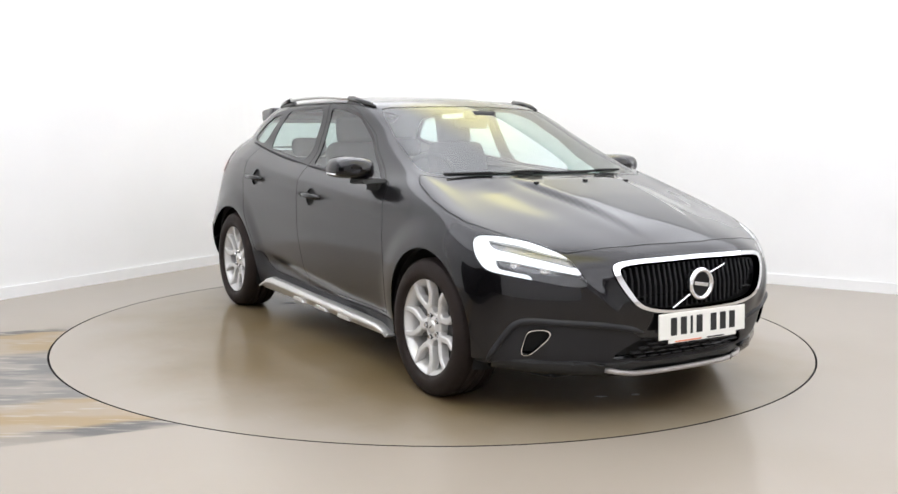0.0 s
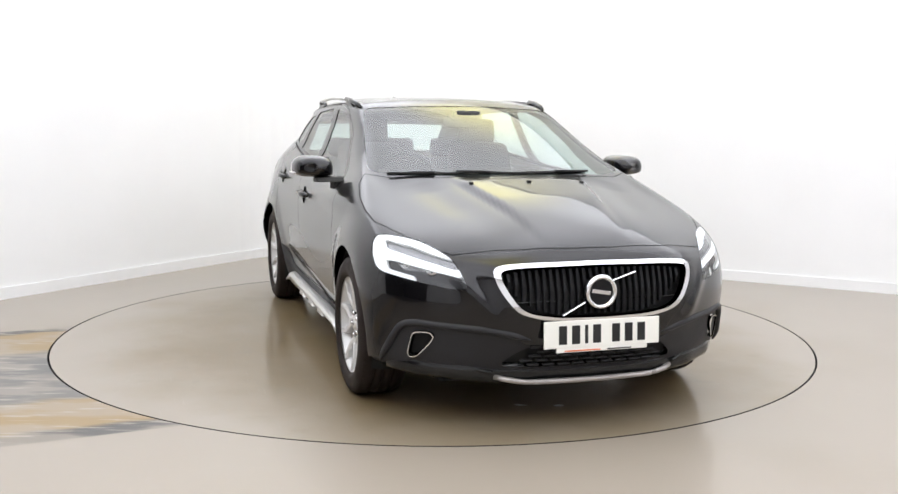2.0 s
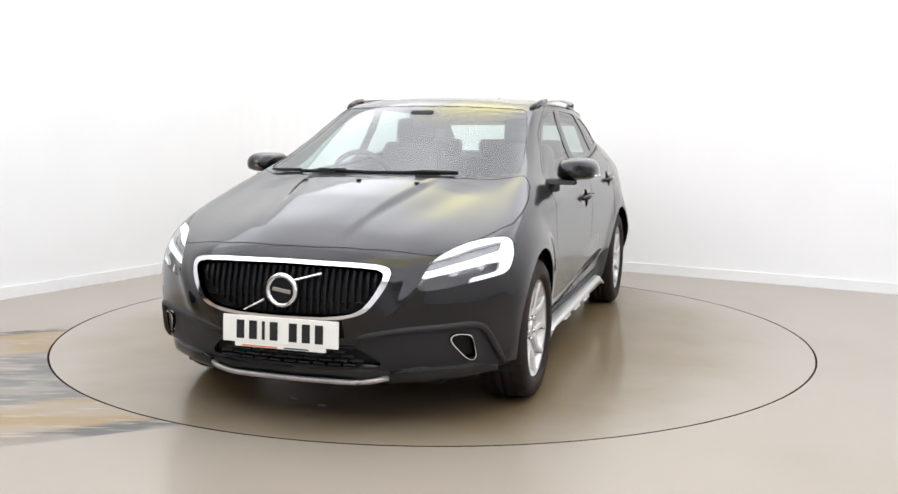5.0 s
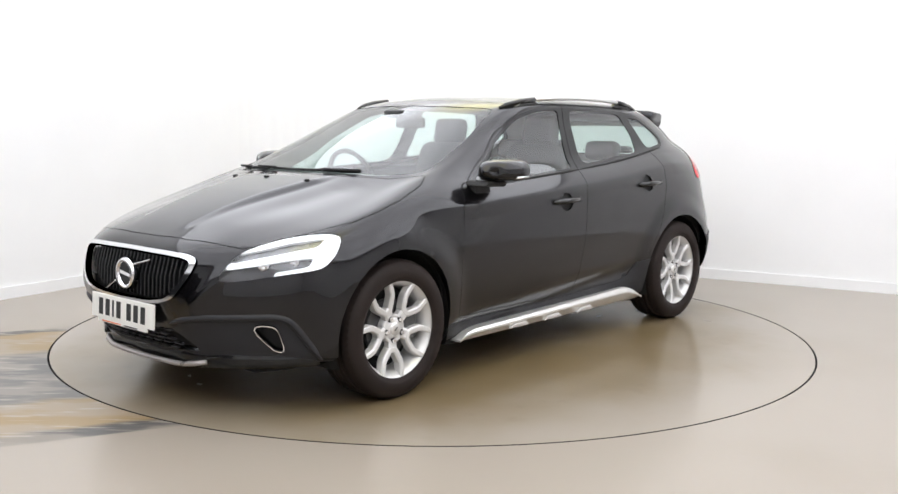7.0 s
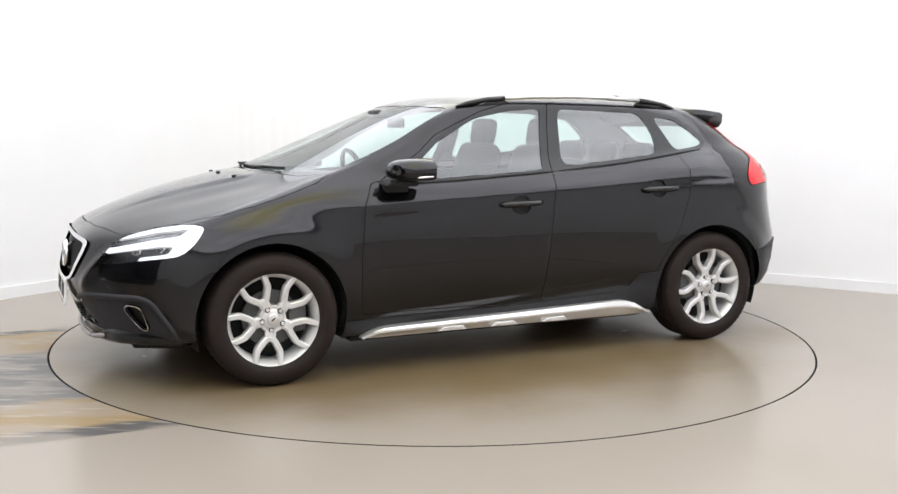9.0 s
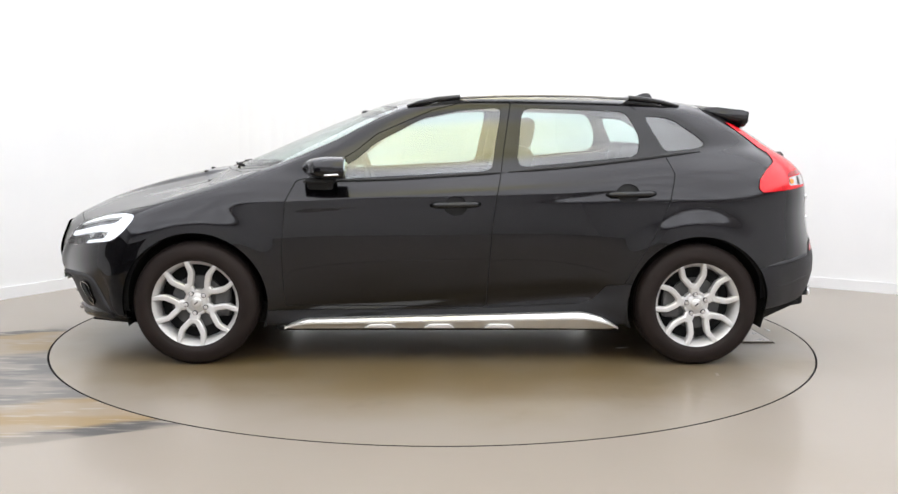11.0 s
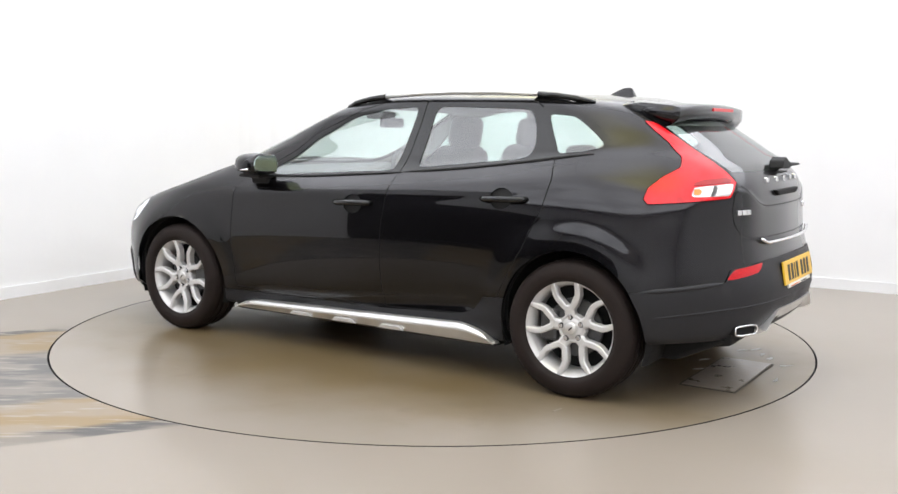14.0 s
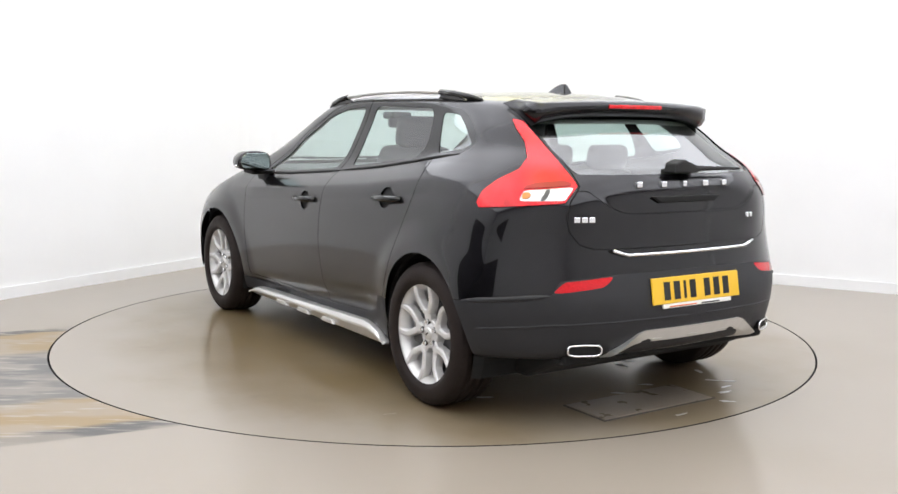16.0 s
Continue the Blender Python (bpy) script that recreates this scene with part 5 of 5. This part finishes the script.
build_seat(.02, .37, .50)
build_seat(.02, -.37, .50)
build_seat(-.72, 0, 1.16, True)
dash = part("dashboard", prism([(1.10, .70), (1.12, .96), (.95, 1.005), (.72, .985), (.62, .90), (.66, .70)], -.70, .70, axis=1, bevel=.02), M_DASH, car)
sw = []
for k in range(32):
    a = 2 * math.pi * k / 32
    sw.append((.46 + .06 * math.sin(a), -.37 + .185 * math.cos(a), .93 + .175 * math.sin(a)))
wheel_rim = part("steering_wheel", tube(sw, .015, 8, closed=True, up=(1, 0, 0)), M_BLACK, car, "black steering wheel", smooth=True)
part("wheel_hub", box(.46, .50, -.44, -.30, .87, .97, bevel=.02), M_BLACK, wheel_rim)
part("wheel_spoke", box(.455, .475, -.55, -.19, .915, .94, bevel=.006), M_BLACK, wheel_rim)
part("steering_column", tube([(.48, -.37, .92), (.75, -.37, .84)], .04, 10), M_BLACK, wheel_rim)
part("inside_mirror", box(.33, .36, -.11, .11, 1.245, 1.305, bevel=.012), M_BLACK, car)
part("camera_pod", box(.36, .50, -.07, .07, 1.30, 1.345, bevel=.015), M_DASH, car)

# ---------------------------------------------------------------- wheels
TYRE_R, RIM_R, WHEEL_Z = 0.325, 0.231, 0.325


def bar_along(path, half_w, depth, ends=1.0):
    """A flat bar along a line in the wheel's plane; points are (x, z, y of its face)."""
    bm = bmesh.new()
    rows = []
    n = len(path)
    for i, (x, z, y) in enumerate(path):
        a, b = path[max(0, i - 1)], path[min(n - 1, i + 1)]
        t = Vector((b[0] - a[0], b[1] - a[1])).normalized()
        s = Vector((-t.y, t.x))
        w = half_w * (ends + (1 - ends) * min(1, 4 * min(i, n - 1 - i) / n))
        rows.append([bm.verts.new((x + s.x * o, y - d, z + s.y * o)) for o, d in ((-w, depth), (-w, .005), (-w * .6, 0), (w * .6, 0), (w, .005), (w, depth))])
    for p, q in zip(rows, rows[1:]):
        for k in range(6):
            bm.faces.new((p[k], p[(k + 1) % 6], q[(k + 1) % 6], q[k]))
    bm.faces.new(rows[0])
    bm.faces.new(rows[-1][::-1])
    return bm


def build_wheel(cx, side, turn):
    y = side * .767
    barrel = lathe([(RIM_R - .008, .092), (RIM_R, .100), (RIM_R + .006, .098), (RIM_R + .004, .085), (RIM_R - .012, .06), (RIM_R - .022, -.08), (RIM_R - .012, -.1),
                    (RIM_R - .030, -.1), (RIM_R - .030, .05), (RIM_R - .020, .078), (RIM_R - .008, .092)], 72)
    wheel = part("wheel", barrel, M_ALLOY, car, "silver five-twin-spoke alloy wheel with dusty tyre", m=pose(cx, y, WHEEL_Z, 0, 0, 0 if side > 0 else 180), smooth=True)
    prof = [(RIM_R - .006, -.10), (RIM_R + .004, -.106), (RIM_R + .012, -.113), (RIM_R + .02, -.116), (.270, -.117), (.298, -.112), (.313, -.100), (.3222, -.086), (.3245, -.055), (.3245, -.048), (.318, -.046), (.318, -.040),
            (.325, -.038), (.325, -.005), (.318, -.004), (.318, .004), (.325, .005), (.325, .038), (.318, .040), (.318, .046), (.3245, .048), (.3245, .055), (.3222, .086), (.313, .100), (.298, .112), (.270, .117),
            (RIM_R + .02, .116), (RIM_R + .012, .113), (RIM_R + .004, .106), (RIM_R - .006, .10)]
    part("tyre", lathe(prof, 96), M_TYRE, wheel, "dusty black rubber tyre", smooth=True)
    bm = bmesh.new()
    for k in range(64):
        a = 2 * math.pi * k / 64
        for y0, y1 in ((-.100, -.052), (.052, .100)):
            q = [bm.verts.new((r * math.cos(t), yy, r * math.sin(t))) for r, yy in ((.3262, y0 * .6 + y1 * .4 if y0 > 0 else y0 * .4 + y1 * .6), (.3172, y1 if y0 > 0 else y0)) for t in (a, a + .052)]
            o = [bm.verts.new((r * math.cos(t), yy, r * math.sin(t))) for r, yy in ((.3262, .056 if y0 > 0 else -.056),) for t in (a, a + .052)]
            bm.faces.new((o[0], o[1], q[1], q[0]))
            bm.faces.new((q[0], q[1], q[3], q[2]))
    tagged(part("tread", bm, M_TYRE, wheel), kind="stuff")
    for k in range(5):
        base = math.radians(turn + 72 * k)
        arm = [(.228, .061, .097), (.205, .0605, .095), (.180, .059, .092), (.158, .056, .089), (.148, .052, .087), (.120, .033, .083), (.103, .020, .080), (.098, .012, .079), (.097, 0, .079)]
        loop = arm + [(r, -s, d) for r, s, d in arm[-2::-1]]
        path = [(r * math.cos(base) - s * math.sin(base), r * math.sin(base) + s * math.cos(base), d) for r, s, d in loop]
        part("spoke", bar_along(path, .0152, .04, .8), M_ALLOY, wheel)
        stem = [(r * math.cos(base), r * math.sin(base), d) for r, d in ((.100, .0775), (.085, .077), (.07, .0745), (.055, .0715))]
        part("spoke_root", bar_along(stem, .026, .035), M_ALLOY, wheel)
        a = base + math.radians(36)
        nut = lathe([(.001, .082), (.009, .082), (.0105, .078), (.0105, .066)], 12)
        part("nut_recess", lathe([(.0105, .0735), (.0135, .0735), (.0135, .06)], 16), M_INNER, wheel, m=pose(.054 * math.cos(base), 0, .054 * math.sin(base)))
        part("wheel_nut", nut, M_CHROME, wheel, m=pose(.054 * math.cos(base), 0, .054 * math.sin(base)))
    part("hub_face", lathe([(.030, .074), (.044, .072), (.050, .066), (.056, .066), (.062, .070), (.067, .067), (.069, .056), (.069, .02)], 60), M_ALLOY, wheel, smooth=True)
    part("centre_cap", lathe([(.001, .082), (.022, .081), (.030, .077), (.031, .06)], 32), M_SATIN, wheel, smooth=True)
    part("cap_badge", box(-.012, .012, .0815, .083, -.003, .003, bevel=.0005, seg=1), M_PRINT, wheel, m=pose(0, 0, 0, 0, 40, 0))
    part("brake_disc", lathe([(.06, .030), (.07, .028), (.138, .028), (.139, .012), (.06, .012)], 48), M_STEEL, wheel, "grey brake disc", smooth=False)
    part("brake_caliper", box(-.175, -.085, .0, .050, -.075, .075, bevel=.015), M_STEEL, wheel, m=pose(0, 0, 0, 0, 0 if cx * side > 0 else 180, 0))
    part("wheel_well", lathe([(.001, -.02), (RIM_R - .03, -.02)], 32), M_INNER, wheel)


for cx, side, turn in ((1.323, 1, -82), (-1.323, 1, 82), (1.323, -1, 70), (-1.323, -1, 100)):
    build_wheel(cx, side, turn)


# ---------------------------------------------------------------- what turns
SHIFT = Vector((-0.052, 0.059, 0))


def motions():
    walk(turntable, [(t, pose(0, 0, 0, 0, 0, a)) for t, a in TURN])
    walk(car, [(t, pose(0, 0, 0, 0, 0, a) @ Matrix.Translation(SHIFT)) for t, a in TURN])


motions()
